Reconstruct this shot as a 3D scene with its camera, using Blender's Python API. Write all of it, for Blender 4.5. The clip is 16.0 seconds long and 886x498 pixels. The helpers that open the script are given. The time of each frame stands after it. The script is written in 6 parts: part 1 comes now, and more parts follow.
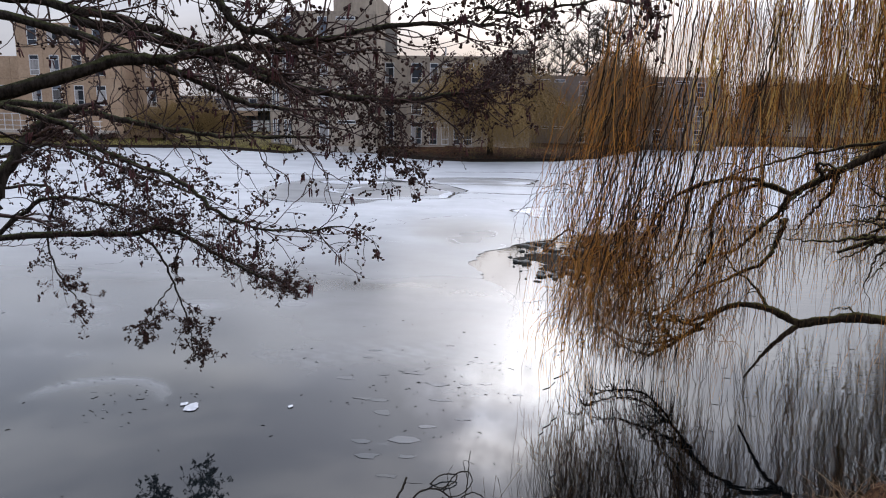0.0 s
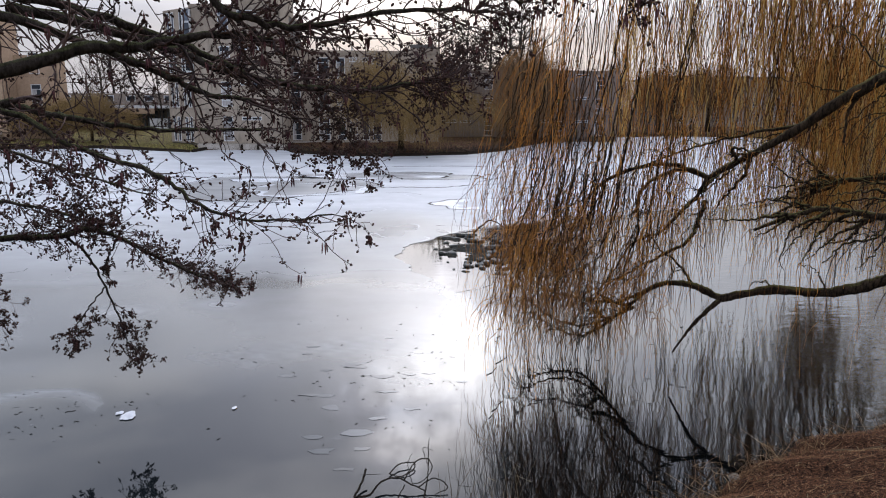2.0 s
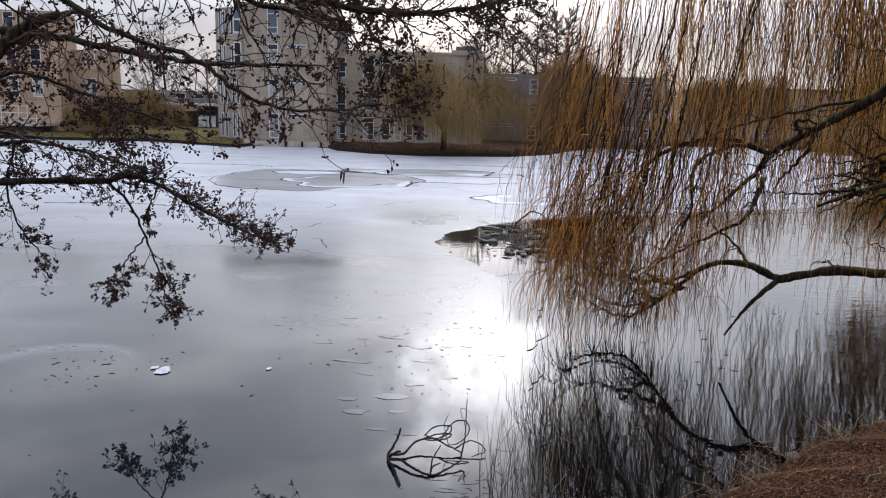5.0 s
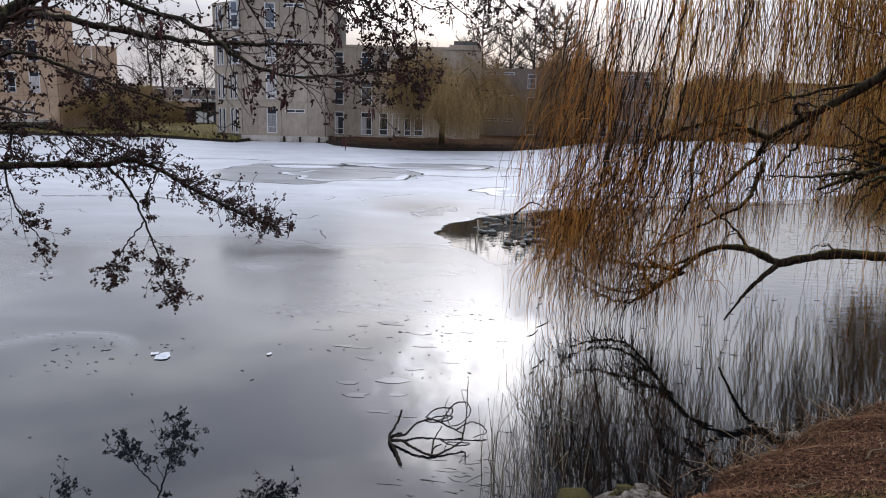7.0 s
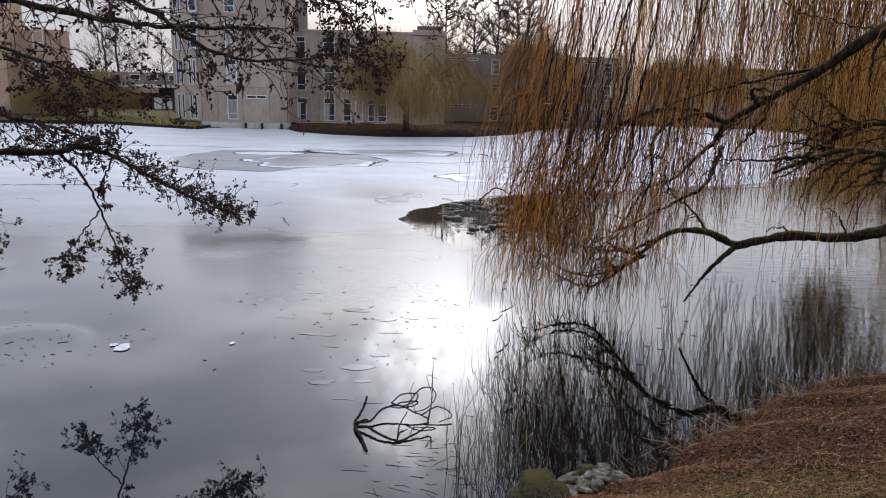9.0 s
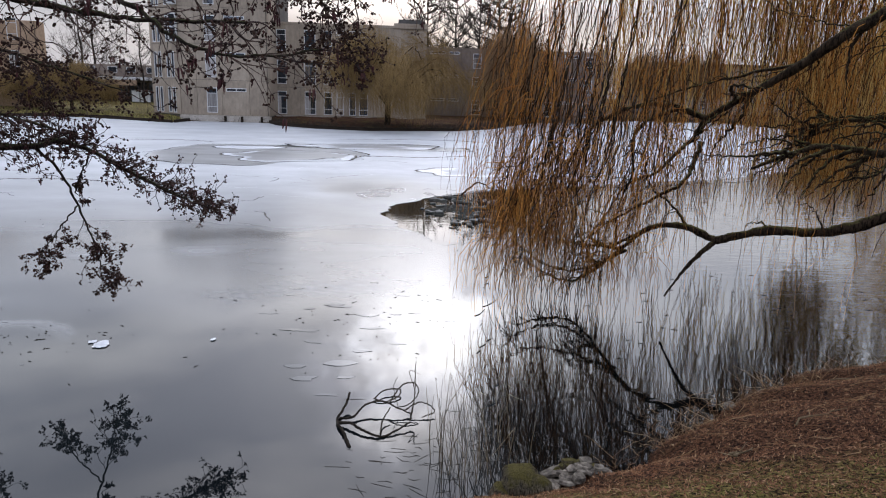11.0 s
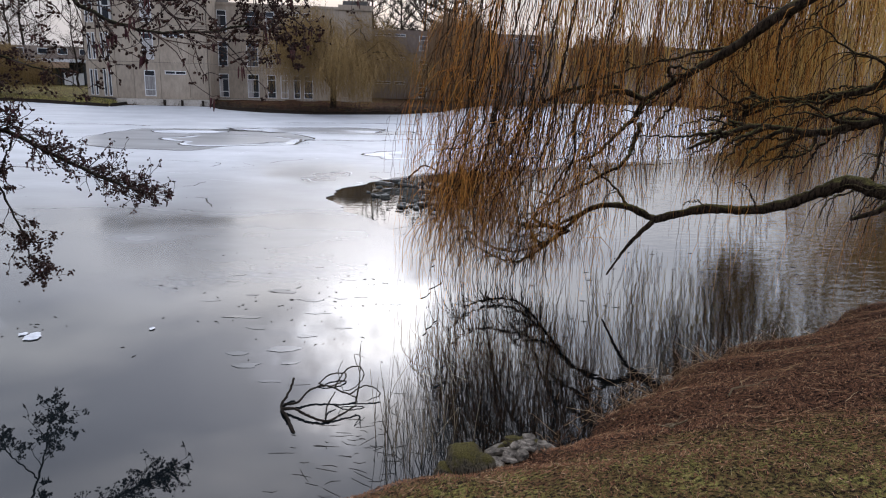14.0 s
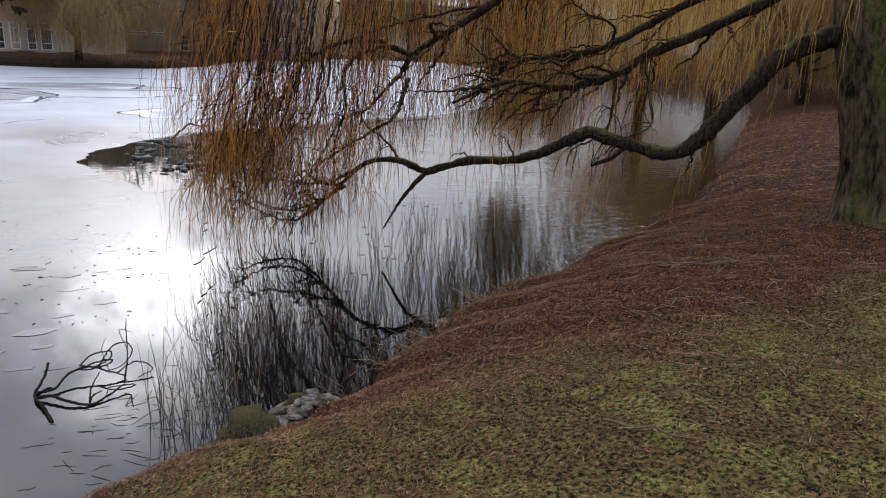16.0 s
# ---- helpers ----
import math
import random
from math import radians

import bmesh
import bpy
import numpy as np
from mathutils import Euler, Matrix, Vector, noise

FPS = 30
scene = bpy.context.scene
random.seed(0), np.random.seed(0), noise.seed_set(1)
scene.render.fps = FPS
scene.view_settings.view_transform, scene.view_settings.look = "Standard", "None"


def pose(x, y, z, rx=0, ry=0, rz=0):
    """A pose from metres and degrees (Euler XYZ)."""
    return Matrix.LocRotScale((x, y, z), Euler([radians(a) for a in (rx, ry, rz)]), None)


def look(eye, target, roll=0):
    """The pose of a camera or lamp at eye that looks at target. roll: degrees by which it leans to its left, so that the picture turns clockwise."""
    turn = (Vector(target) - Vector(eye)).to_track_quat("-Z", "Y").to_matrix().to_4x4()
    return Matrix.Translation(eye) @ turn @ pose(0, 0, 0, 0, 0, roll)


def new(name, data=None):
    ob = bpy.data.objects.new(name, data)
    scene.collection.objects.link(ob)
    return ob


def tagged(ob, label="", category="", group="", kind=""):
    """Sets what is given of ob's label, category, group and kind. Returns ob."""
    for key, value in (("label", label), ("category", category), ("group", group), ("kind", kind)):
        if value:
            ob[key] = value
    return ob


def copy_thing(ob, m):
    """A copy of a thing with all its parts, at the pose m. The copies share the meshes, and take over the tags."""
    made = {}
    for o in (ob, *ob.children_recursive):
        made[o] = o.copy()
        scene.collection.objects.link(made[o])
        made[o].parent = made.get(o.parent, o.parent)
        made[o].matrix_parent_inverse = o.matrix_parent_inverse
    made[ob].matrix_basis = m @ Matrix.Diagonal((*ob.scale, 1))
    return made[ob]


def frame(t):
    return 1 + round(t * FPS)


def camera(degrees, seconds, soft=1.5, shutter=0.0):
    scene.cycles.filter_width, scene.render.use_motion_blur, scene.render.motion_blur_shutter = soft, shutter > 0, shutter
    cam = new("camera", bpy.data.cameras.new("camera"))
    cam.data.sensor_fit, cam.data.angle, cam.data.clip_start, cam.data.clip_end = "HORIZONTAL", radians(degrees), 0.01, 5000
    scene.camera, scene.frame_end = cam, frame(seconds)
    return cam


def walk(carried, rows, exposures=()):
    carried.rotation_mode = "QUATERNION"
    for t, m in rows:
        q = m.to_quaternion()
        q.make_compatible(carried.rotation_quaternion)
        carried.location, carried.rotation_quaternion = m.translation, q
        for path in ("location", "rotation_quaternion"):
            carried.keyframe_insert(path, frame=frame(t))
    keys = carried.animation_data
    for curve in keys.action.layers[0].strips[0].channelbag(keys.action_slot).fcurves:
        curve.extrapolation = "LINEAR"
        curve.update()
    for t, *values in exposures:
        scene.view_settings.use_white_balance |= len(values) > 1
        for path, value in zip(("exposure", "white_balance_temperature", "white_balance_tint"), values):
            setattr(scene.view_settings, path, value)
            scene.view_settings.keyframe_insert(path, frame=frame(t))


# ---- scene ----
cam = camera(65.19, 16.0, 1.1)
PATH = [
    (0, (0.442, -0.061, 3.492), (0.287, 1.894, 3.103), 0.96),
    (0.5, (0.351, -0.077, 3.493), (0.335, 1.891, 3.133), 0.89),
    (1, (0.281, -0.130, 3.505), (0.315, 1.838, 3.151), 0.30),
    (1.5, (0.163, -0.123, 3.480), (0.236, 1.841, 3.107), -0.27),
    (2, (0.060, -0.135, 3.447), (0.165, 1.822, 3.047), 0.25),
    (2.5, (0.068, -0.091, 3.380), (0.155, 1.865, 2.972), 0.73),
    (3, (0.088, -0.026, 3.289), (0.145, 1.928, 2.868), 1.57),
    (3.5, (0.081, 0.018, 3.179), (0.090, 1.976, 2.771), 1.56),
    (4, (0.049, 0.019, 3.077), (0.034, 1.983, 2.698), 1.58),
    (6.5, (0.005, 0.002, 2.779), (0.018, 1.966, 2.399), 1.81),
    (7, (0.000, -0.000, 2.775), (-0.000, 1.962, 2.386), 1.49),
    (7.5, (-0.006, 0.011, 2.785), (0.016, 1.970, 2.383), 1.92),
    (8, (0.014, 0.006, 2.786), (0.030, 1.962, 2.366), 1.48),
    (8.5, (0.010, 0.001, 2.778), (0.042, 1.954, 2.349), 1.06),
    (9, (0.022, 0.002, 2.769), (0.121, 1.954, 2.344), 1.43),
    (11.5, (0.014, 0.006, 2.783), (0.166, 1.951, 2.341), 1.68),
    (12, (0.025, 0.012, 2.775), (0.161, 1.960, 2.342), 1.43),
    (12.5, (0.032, 0.015, 2.772), (0.181, 1.959, 2.327), 1.46),
    (13, (0.035, 0.015, 2.775), (0.181, 1.955, 2.315), 1.29),
    (13.5, (0.053, 0.017, 2.756), (0.240, 1.952, 2.287), 1.44),
    (14, (0.078, 0.012, 2.762), (0.373, 1.931, 2.281), 1.69),
    (14.5, (0.113, 0.015, 2.738), (0.591, 1.891, 2.235), 1.92),
    (15, (0.114, 0.000, 2.755), (0.748, 1.820, 2.220), 1.96),
    (15.5, (0.149, -0.013, 2.735), (0.896, 1.760, 2.188), 2.71),
    (16, (0.151, -0.045, 2.756), (1.025, 1.660, 2.182), 3.01),
]
walk(cam, [(t, look(eye, target, roll)) for t, eye, target, roll in PATH])

# ---- world, sun and exposure ----
SUN_UP, SUN_SIDE = radians(21.4), radians(2.7)   # the veiled sun stands ahead, over the far bank
SUN_WAY = Vector((math.sin(SUN_SIDE) * math.cos(SUN_UP), math.cos(SUN_SIDE) * math.cos(SUN_UP), math.sin(SUN_UP)))
scene.view_settings.exposure = 0.08


def build_world():
    world = bpy.data.worlds.new("sky")
    scene.world = world
    world.use_nodes = True
    nt = world.node_tree
    nt.nodes.clear()
    out = nt.nodes.new("ShaderNodeOutputWorld")
    bg = nt.nodes.new("ShaderNodeBackground")
    bg.inputs["Strength"].default_value = 1.0
    sky = nt.nodes.new("ShaderNodeTexSky")
    sky.sky_type = "NISHITA"
    sky.sun_disc = False
    sky.sun_elevation, sky.sun_rotation = SUN_UP, SUN_SIDE
    sky.dust_density, sky.air_density = 3.0, 1.2
    dim = nt.nodes.new("ShaderNodeMixRGB")
    dim.blend_type = "MULTIPLY"
    dim.inputs[0].default_value = 1.0
    dim.inputs[2].default_value = (0.06, 0.06, 0.065, 1)
    nt.links.new(sky.outputs[0], dim.inputs[1])
    # a thin layer of cloud, brightest round the sun
    co = nt.nodes.new("ShaderNodeTexCoord")
    dot = nt.nodes.new("ShaderNodeVectorMath")
    dot.operation = "DOT_PRODUCT"
    dot.inputs[1].default_value = SUN_WAY
    nt.links.new(co.outputs["Generated"], dot.inputs[0])
    def curve(value, stops):
        node = nt.nodes.new("ShaderNodeValToRGB")
        while len(node.color_ramp.elements) < len(stops):
            node.color_ramp.elements.new(0.5)
        for el, (at, c) in zip(node.color_ramp.elements, stops):
            el.position, el.color = at, (*c, 1)
        nt.links.new(value, node.inputs[0])
        return node.outputs[0]

    def times(a, b):
        node = nt.nodes.new("ShaderNodeMixRGB")
        node.blend_type = "MULTIPLY"
        node.inputs[0].default_value = 1.0
        nt.links.new(a, node.inputs[1])
        nt.links.new(b, node.inputs[2])
        return node.outputs[0]

    split = nt.nodes.new("ShaderNodeSeparateXYZ")
    nt.links.new(co.outputs["Generated"], split.inputs[0])
    height = curve(split.outputs["Z"], ((0.0, (0.47, 0.49, 0.56)), (0.09, (0.50, 0.52, 0.59)), (0.15, (0.92, 0.95, 1.05)), (0.22, (1.23, 1.30, 1.48)), (0.34, (1.60, 1.70, 1.92)), (0.55, (2.30, 2.41, 2.76)), (1.0, (1.56, 1.66, 1.90))))
    half = nt.nodes.new("ShaderNodeMath")
    half.operation = "MULTIPLY_ADD"
    half.inputs[1].default_value, half.inputs[2].default_value = 0.5, 0.5
    nt.links.new(dot.outputs["Value"], half.inputs[0])
    rag = nt.nodes.new("ShaderNodeTexNoise")
    rag.inputs["Scale"].default_value, rag.inputs["Detail"].default_value, rag.inputs["Roughness"].default_value = 9.0, 4, 0.6
    nt.links.new(co.outputs["Generated"], rag.inputs["Vector"])
    torn = nt.nodes.new("ShaderNodeMath")
    torn.operation = "MULTIPLY_ADD"
    torn.inputs[1].default_value = 0.016
    nt.links.new(rag.outputs["Fac"], torn.inputs[0])
    nt.links.new(half.outputs[0], torn.inputs[2])
    veil = nt.nodes.new("ShaderNodeMath")
    veil.operation = "SUBTRACT"
    veil.inputs[1].default_value = 0.0082
    nt.links.new(torn.outputs[0], veil.inputs[0])
    glow = curve(veil.outputs[0], ((0.0, (0.56, 0.59, 0.66)), (0.75, (0.76, 0.78, 0.83)), (0.90, (1.02, 1.05, 1.10)), (0.955, (1.07, 1.09, 1.12)), (0.983, (1.36, 1.37, 1.40)), (0.9924, (1.78, 1.76, 1.72)), (0.9981, (3.1, 3.0, 2.9)), (1.0, (6.0, 5.8, 5.5))))
    glow = times(height, glow)
    puff = nt.nodes.new("ShaderNodeTexNoise")
    puff.inputs["Scale"].default_value, puff.inputs["Detail"].default_value = 3.2, 5
    stretch = nt.nodes.new("ShaderNodeMapping")
    stretch.inputs["Scale"].default_value = (1, 1, 3.5)
    nt.links.new(co.outputs["Generated"], stretch.inputs[0])
    nt.links.new(stretch.outputs[0], puff.inputs["Vector"])
    shade = nt.nodes.new("ShaderNodeValToRGB")
    shade.color_ramp.elements[0].position, shade.color_ramp.elements[0].color = 0.36, (0.66, 0.68, 0.74, 1)
    shade.color_ramp.elements[1].position, shade.color_ramp.elements[1].color = 0.64, (1.22, 1.18, 1.14, 1)
    nt.links.new(puff.outputs["Fac"], shade.inputs[0])
    cloud = nt.nodes.new("ShaderNodeMixRGB")
    cloud.blend_type = "MULTIPLY"
    cloud.inputs[0].default_value = 1.0
    nt.links.new(glow, cloud.inputs[1])
    nt.links.new(shade.outputs[0], cloud.inputs[2])
    mix = nt.nodes.new("ShaderNodeMixRGB")
    mix.inputs[0].default_value = 0.82
    nt.links.new(dim.outputs[0], mix.inputs[1])
    nt.links.new(cloud.outputs[0], mix.inputs[2])
    nt.links.new(mix.outputs[0], bg.inputs[0])
    nt.links.new(bg.outputs[0], out.inputs[0])


build_world()
sun = new("sun", bpy.data.lights.new("sun", "SUN"))
sun.data.energy, sun.data.angle, sun.data.color = 0.5, radians(120), (1.0, 0.96, 0.90)
sun.matrix_world = look((0, 0, 40), Vector((0, 0, 40)) - SUN_WAY)

# ---- materials ----


def material(name, rough=0.8, metal=0.0):
    mat = bpy.data.materials.new(name)
    mat.use_nodes = True
    nt = mat.node_tree
    bsdf = nt.nodes["Principled BSDF"]
    bsdf.inputs["Roughness"].default_value, bsdf.inputs["Metallic"].default_value = rough, metal
    if rough > 0.7:
        bsdf.inputs["Specular IOR Level"].default_value = 0.08
    return mat, nt, bsdf


def ramp(nt, fac, stops):
    node = nt.nodes.new("ShaderNodeValToRGB")
    while len(node.color_ramp.elements) < len(stops):
        node.color_ramp.elements.new(0.5)
    for el, (at, c) in zip(node.color_ramp.elements, stops):
        el.position, el.color = at, (*c, 1)
    nt.links.new(fac, node.inputs[0])
    return node.outputs[0]


def noise_tex(nt, scale, detail=4, rough=0.55, stretch=(1, 1, 1), co="Object"):
    tex = nt.nodes.new("ShaderNodeTexCoord")
    mp = nt.nodes.new("ShaderNodeMapping")
    mp.inputs["Scale"].default_value = stretch
    nt.links.new(tex.outputs[co], mp.inputs[0])
    node = nt.nodes.new("ShaderNodeTexNoise")
    node.inputs["Scale"].default_value, node.inputs["Detail"].default_value, node.inputs["Roughness"].default_value = scale, detail, rough
    nt.links.new(mp.outputs[0], node.inputs["Vector"])
    return node.outputs["Fac"]


def mixed(nt, kind, fac, a, b):
    node = nt.nodes.new("ShaderNodeMixRGB")
    node.blend_type = kind
    for slot, value in zip(node.inputs, (fac, a, b)):
        if isinstance(value, (int, float)):
            slot.default_value = value
        elif isinstance(value, tuple):
            slot.default_value = (*value, 1)
        else:
            nt.links.new(value, slot)
    return node.outputs[0]


def bumped(nt, bsdf, height, strength, distance):
    node = nt.nodes.new("ShaderNodeBump")
    node.inputs["Strength"].default_value, node.inputs["Distance"].default_value = strength, distance
    nt.links.new(height, node.inputs["Height"])
    nt.links.new(node.outputs[0], bsdf.inputs["Normal"])
    return node


def mottled(name, stops, scale, rough=0.85, fine=None, stretch=(1, 1, 1), bump=0.4, depth=0.01, metal=0.0, vary=0.0, co="Object"):
    """A plain surface with stains at one scale and grain at another."""
    mat, nt, bsdf = material(name, rough, metal)
    col = ramp(nt, noise_tex(nt, scale, 5, 0.6, stretch, co), stops)
    grain = noise_tex(nt, fine or scale * 9, 4, 0.6, stretch, co)
    col = mixed(nt, "MULTIPLY", 0.75, col, ramp(nt, grain, ((0.25, (0.68, 0.68, 0.68)), (0.75, (1.18, 1.18, 1.18)))))
    if vary:
        info = nt.nodes.new("ShaderNodeObjectInfo")
        col = mixed(nt, "MULTIPLY", 1.0, col, ramp(nt, info.outputs["Random"], ((0.0, (1 - vary,) * 3), (1.0, (1 + vary,) * 3))))
    nt.links.new(col, bsdf.inputs["Base Color"])
    if bump:
        bumped(nt, bsdf, grain, bump, depth)
    return mat


def islands(name, stops, rough=0.8):
    """Many small pieces in one mesh, each with its own tint."""
    mat, nt, bsdf = material(name, rough)
    geo = nt.nodes.new("ShaderNodeNewGeometry")
    col = ramp(nt, geo.outputs["Random Per Island"], stops)
    col = mixed(nt, "MULTIPLY", 0.5, col, ramp(nt, noise_tex(nt, 40, 3), ((0.3, (0.6, 0.6, 0.6)), (0.7, (1.2, 1.2, 1.2)))))
    nt.links.new(col, bsdf.inputs["Base Color"])
    return mat


def bark(name, dark, light, moss=None, scale=6.0, moss_from=0.5, side=(0, 0, 1)):
    mat, nt, bsdf = material(name, 0.9)
    ridge = noise_tex(nt, scale * 5, 5, 0.65, (1, 1, 0.25))
    col = ramp(nt, ridge, ((0.38, dark), (0.62, light)))
    col = mixed(nt, "MULTIPLY", 0.6, col, ramp(nt, noise_tex(nt, scale * 0.5, 3), ((0.3, (0.6, 0.58, 0.55)), (0.7, (1.2, 1.2, 1.2)))))
    if moss:
        geo = nt.nodes.new("ShaderNodeNewGeometry")
        facing = nt.nodes.new("ShaderNodeVectorMath")
        facing.operation = "DOT_PRODUCT"
        facing.inputs[1].default_value = side
        nt.links.new(geo.outputs["Normal"], facing.inputs[0])
        patch = nt.nodes.new("ShaderNodeMath")
        patch.operation = "MULTIPLY_ADD"
        nt.links.new(noise_tex(nt, scale * 0.8, 4), patch.inputs[0])
        patch.inputs[1].default_value = 1.6
        nt.links.new(facing.outputs["Value"], patch.inputs[2])
        level = nt.nodes.new("ShaderNodeMath")
        level.operation = "MULTIPLY"
        level.inputs[1].default_value = 0.5
        nt.links.new(patch.outputs[0], level.inputs[0])
        fac = ramp(nt, level.outputs[0], ((moss_from / 2 + 0.225, (0, 0, 0)), (moss_from / 2 + 0.40, (0.85, 0.85, 0.85))))
        tufts = ramp(nt, noise_tex(nt, scale * 7, 5, 0.7), ((0.35, tuple(0.35 * c for c in moss)), (0.65, tuple(1.35 * c for c in moss))))
        col = mixed(nt, "MIX", fac, col, tufts)
    nt.links.new(col, bsdf.inputs["Base Color"])
    bumped(nt, bsdf, ridge, 1.0, 0.04)
    return mat


def water_material():
    mat, nt, bsdf = material("pond_water", 0.004)
    bsdf.inputs["Base Color"].default_value = (0.0022, 0.0027, 0.0028, 1)
    bsdf.inputs["IOR"].default_value = 1.33
    ripple = noise_tex(nt, 3.0, 3, 0.5, (0.8, 2.0, 1))
    tex = nt.nodes.new("ShaderNodeTexCoord")
    split = nt.nodes.new("ShaderNodeSeparateXYZ")
    nt.links.new(tex.outputs["Object"], split.inputs[0])
    reach = nt.nodes.new("ShaderNodeMath")
    reach.operation = "MULTIPLY_ADD"
    nt.links.new(noise_tex(nt, 0.5, 3, 0.5), reach.inputs[0])
    reach.inputs[1].default_value = 3.0
    nt.links.new(split.outputs["X"], reach.inputs[2])
    scaled = nt.nodes.new("ShaderNodeMath")
    scaled.operation = "MULTIPLY"
    scaled.inputs[1].default_value = 0.1
    nt.links.new(reach.outputs[0], scaled.inputs[0])
    calm = ramp(nt, scaled.outputs[0], ((0.45, (0.10, 0.10, 0.10)), (0.62, (0.20, 0.20, 0.20)), (0.95, (1, 1, 1))))
    bumped(nt, bsdf, mixed(nt, "MULTIPLY", 1.0, ripple, calm), 0.35, 0.03)
    return mat


def ice_material():
    mat, nt, bsdf = material("pond_ice", 0.2)
    bsdf.inputs["IOR"].default_value = 1.31
    tex = nt.nodes.new("ShaderNodeTexCoord")
    split = nt.nodes.new("ShaderNodeSeparateXYZ")
    nt.links.new(tex.outputs["Object"], split.inputs[0])
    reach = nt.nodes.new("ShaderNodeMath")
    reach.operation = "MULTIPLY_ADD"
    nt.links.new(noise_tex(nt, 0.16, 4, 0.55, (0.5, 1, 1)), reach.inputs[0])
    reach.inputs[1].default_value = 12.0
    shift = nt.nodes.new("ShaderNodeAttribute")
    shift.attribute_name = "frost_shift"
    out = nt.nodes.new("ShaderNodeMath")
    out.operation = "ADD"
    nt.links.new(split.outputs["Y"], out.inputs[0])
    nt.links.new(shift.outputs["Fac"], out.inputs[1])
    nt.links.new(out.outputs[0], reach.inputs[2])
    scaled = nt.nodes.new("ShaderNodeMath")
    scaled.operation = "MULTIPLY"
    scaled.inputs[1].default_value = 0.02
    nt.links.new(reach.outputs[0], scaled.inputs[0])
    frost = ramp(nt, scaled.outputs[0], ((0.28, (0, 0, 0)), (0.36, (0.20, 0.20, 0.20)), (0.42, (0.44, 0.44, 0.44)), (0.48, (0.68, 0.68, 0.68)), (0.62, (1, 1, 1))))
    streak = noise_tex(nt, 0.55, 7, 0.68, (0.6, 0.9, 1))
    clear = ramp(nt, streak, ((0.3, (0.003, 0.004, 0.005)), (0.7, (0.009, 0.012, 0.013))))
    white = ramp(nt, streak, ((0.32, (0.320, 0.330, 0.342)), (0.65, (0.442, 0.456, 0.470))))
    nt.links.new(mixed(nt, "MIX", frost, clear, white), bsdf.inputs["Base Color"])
    nt.links.new(ramp(nt, frost, ((0.0, (0.010, 0.010, 0.010)), (0.05, (0.06, 0.06, 0.06)), (0.10, (0.15, 0.15, 0.15)), (0.22, (0.24, 0.24, 0.24)), (0.5, (0.32, 0.32, 0.32)), (1.0, (0.55, 0.55, 0.55)))), bsdf.inputs["Roughness"])
    bumped(nt, bsdf, noise_tex(nt, 1.3, 4, 0.5), 0.05, 0.01)
    return mat


def ground_material():
    """Grass and moss back from the water, brown leaf mould along it."""
    mat, nt, bsdf = material("bank_soil", 0.95)
    att = nt.nodes.new("ShaderNodeAttribute")
    att.attribute_name = "past_leaves"
    edge = nt.nodes.new("ShaderNodeMath")
    edge.operation = "MULTIPLY_ADD"
    nt.links.new(noise_tex(nt, 0.9, 5, 0.65), edge.inputs[0])
    edge.inputs[1].default_value = 2.2
    nt.links.new(att.outputs["Fac"], edge.inputs[2])
    scaled = nt.nodes.new("ShaderNodeMath")
    scaled.operation = "MULTIPLY"
    scaled.inputs[1].default_value = 0.5
    nt.links.new(edge.outputs[0], scaled.inputs[0])
    green = ramp(nt, scaled.outputs[0], ((0.42, (0, 0, 0)), (0.70, (1, 1, 1))))
    fine = noise_tex(nt, 38, 5, 0.7)
    mould = ramp(nt, fine, ((0.42, (0.008, 0.004, 0.003)), (0.55, (0.090, 0.041, 0.021)), (0.72, (0.188, 0.095, 0.052))))
    moss = ramp(nt, fine, ((0.42, (0.020, 0.014, 0.008)), (0.54, (0.222, 0.205, 0.056)), (0.70, (0.43, 0.375, 0.125))))
    bare = mixed(nt, "ADD", 0.6, ramp(nt, noise_tex(nt, 5.5, 7, 0.75), ((0.44, (0, 0, 0)), (0.56, (1, 1, 1)))), ramp(nt, noise_tex(nt, 1.1, 4, 0.6), ((0.47, (0, 0, 0)), (0.58, (1, 1, 1)))))
    moss = mixed(nt, "MIX", bare, moss, mixed(nt, "MIX", 0.3, mould, moss))
    nt.links.new(mixed(nt, "MIX", green, mould, moss), bsdf.inputs["Base Color"])
    bumped(nt, bsdf, fine, 1.0, 0.05)
    return mat


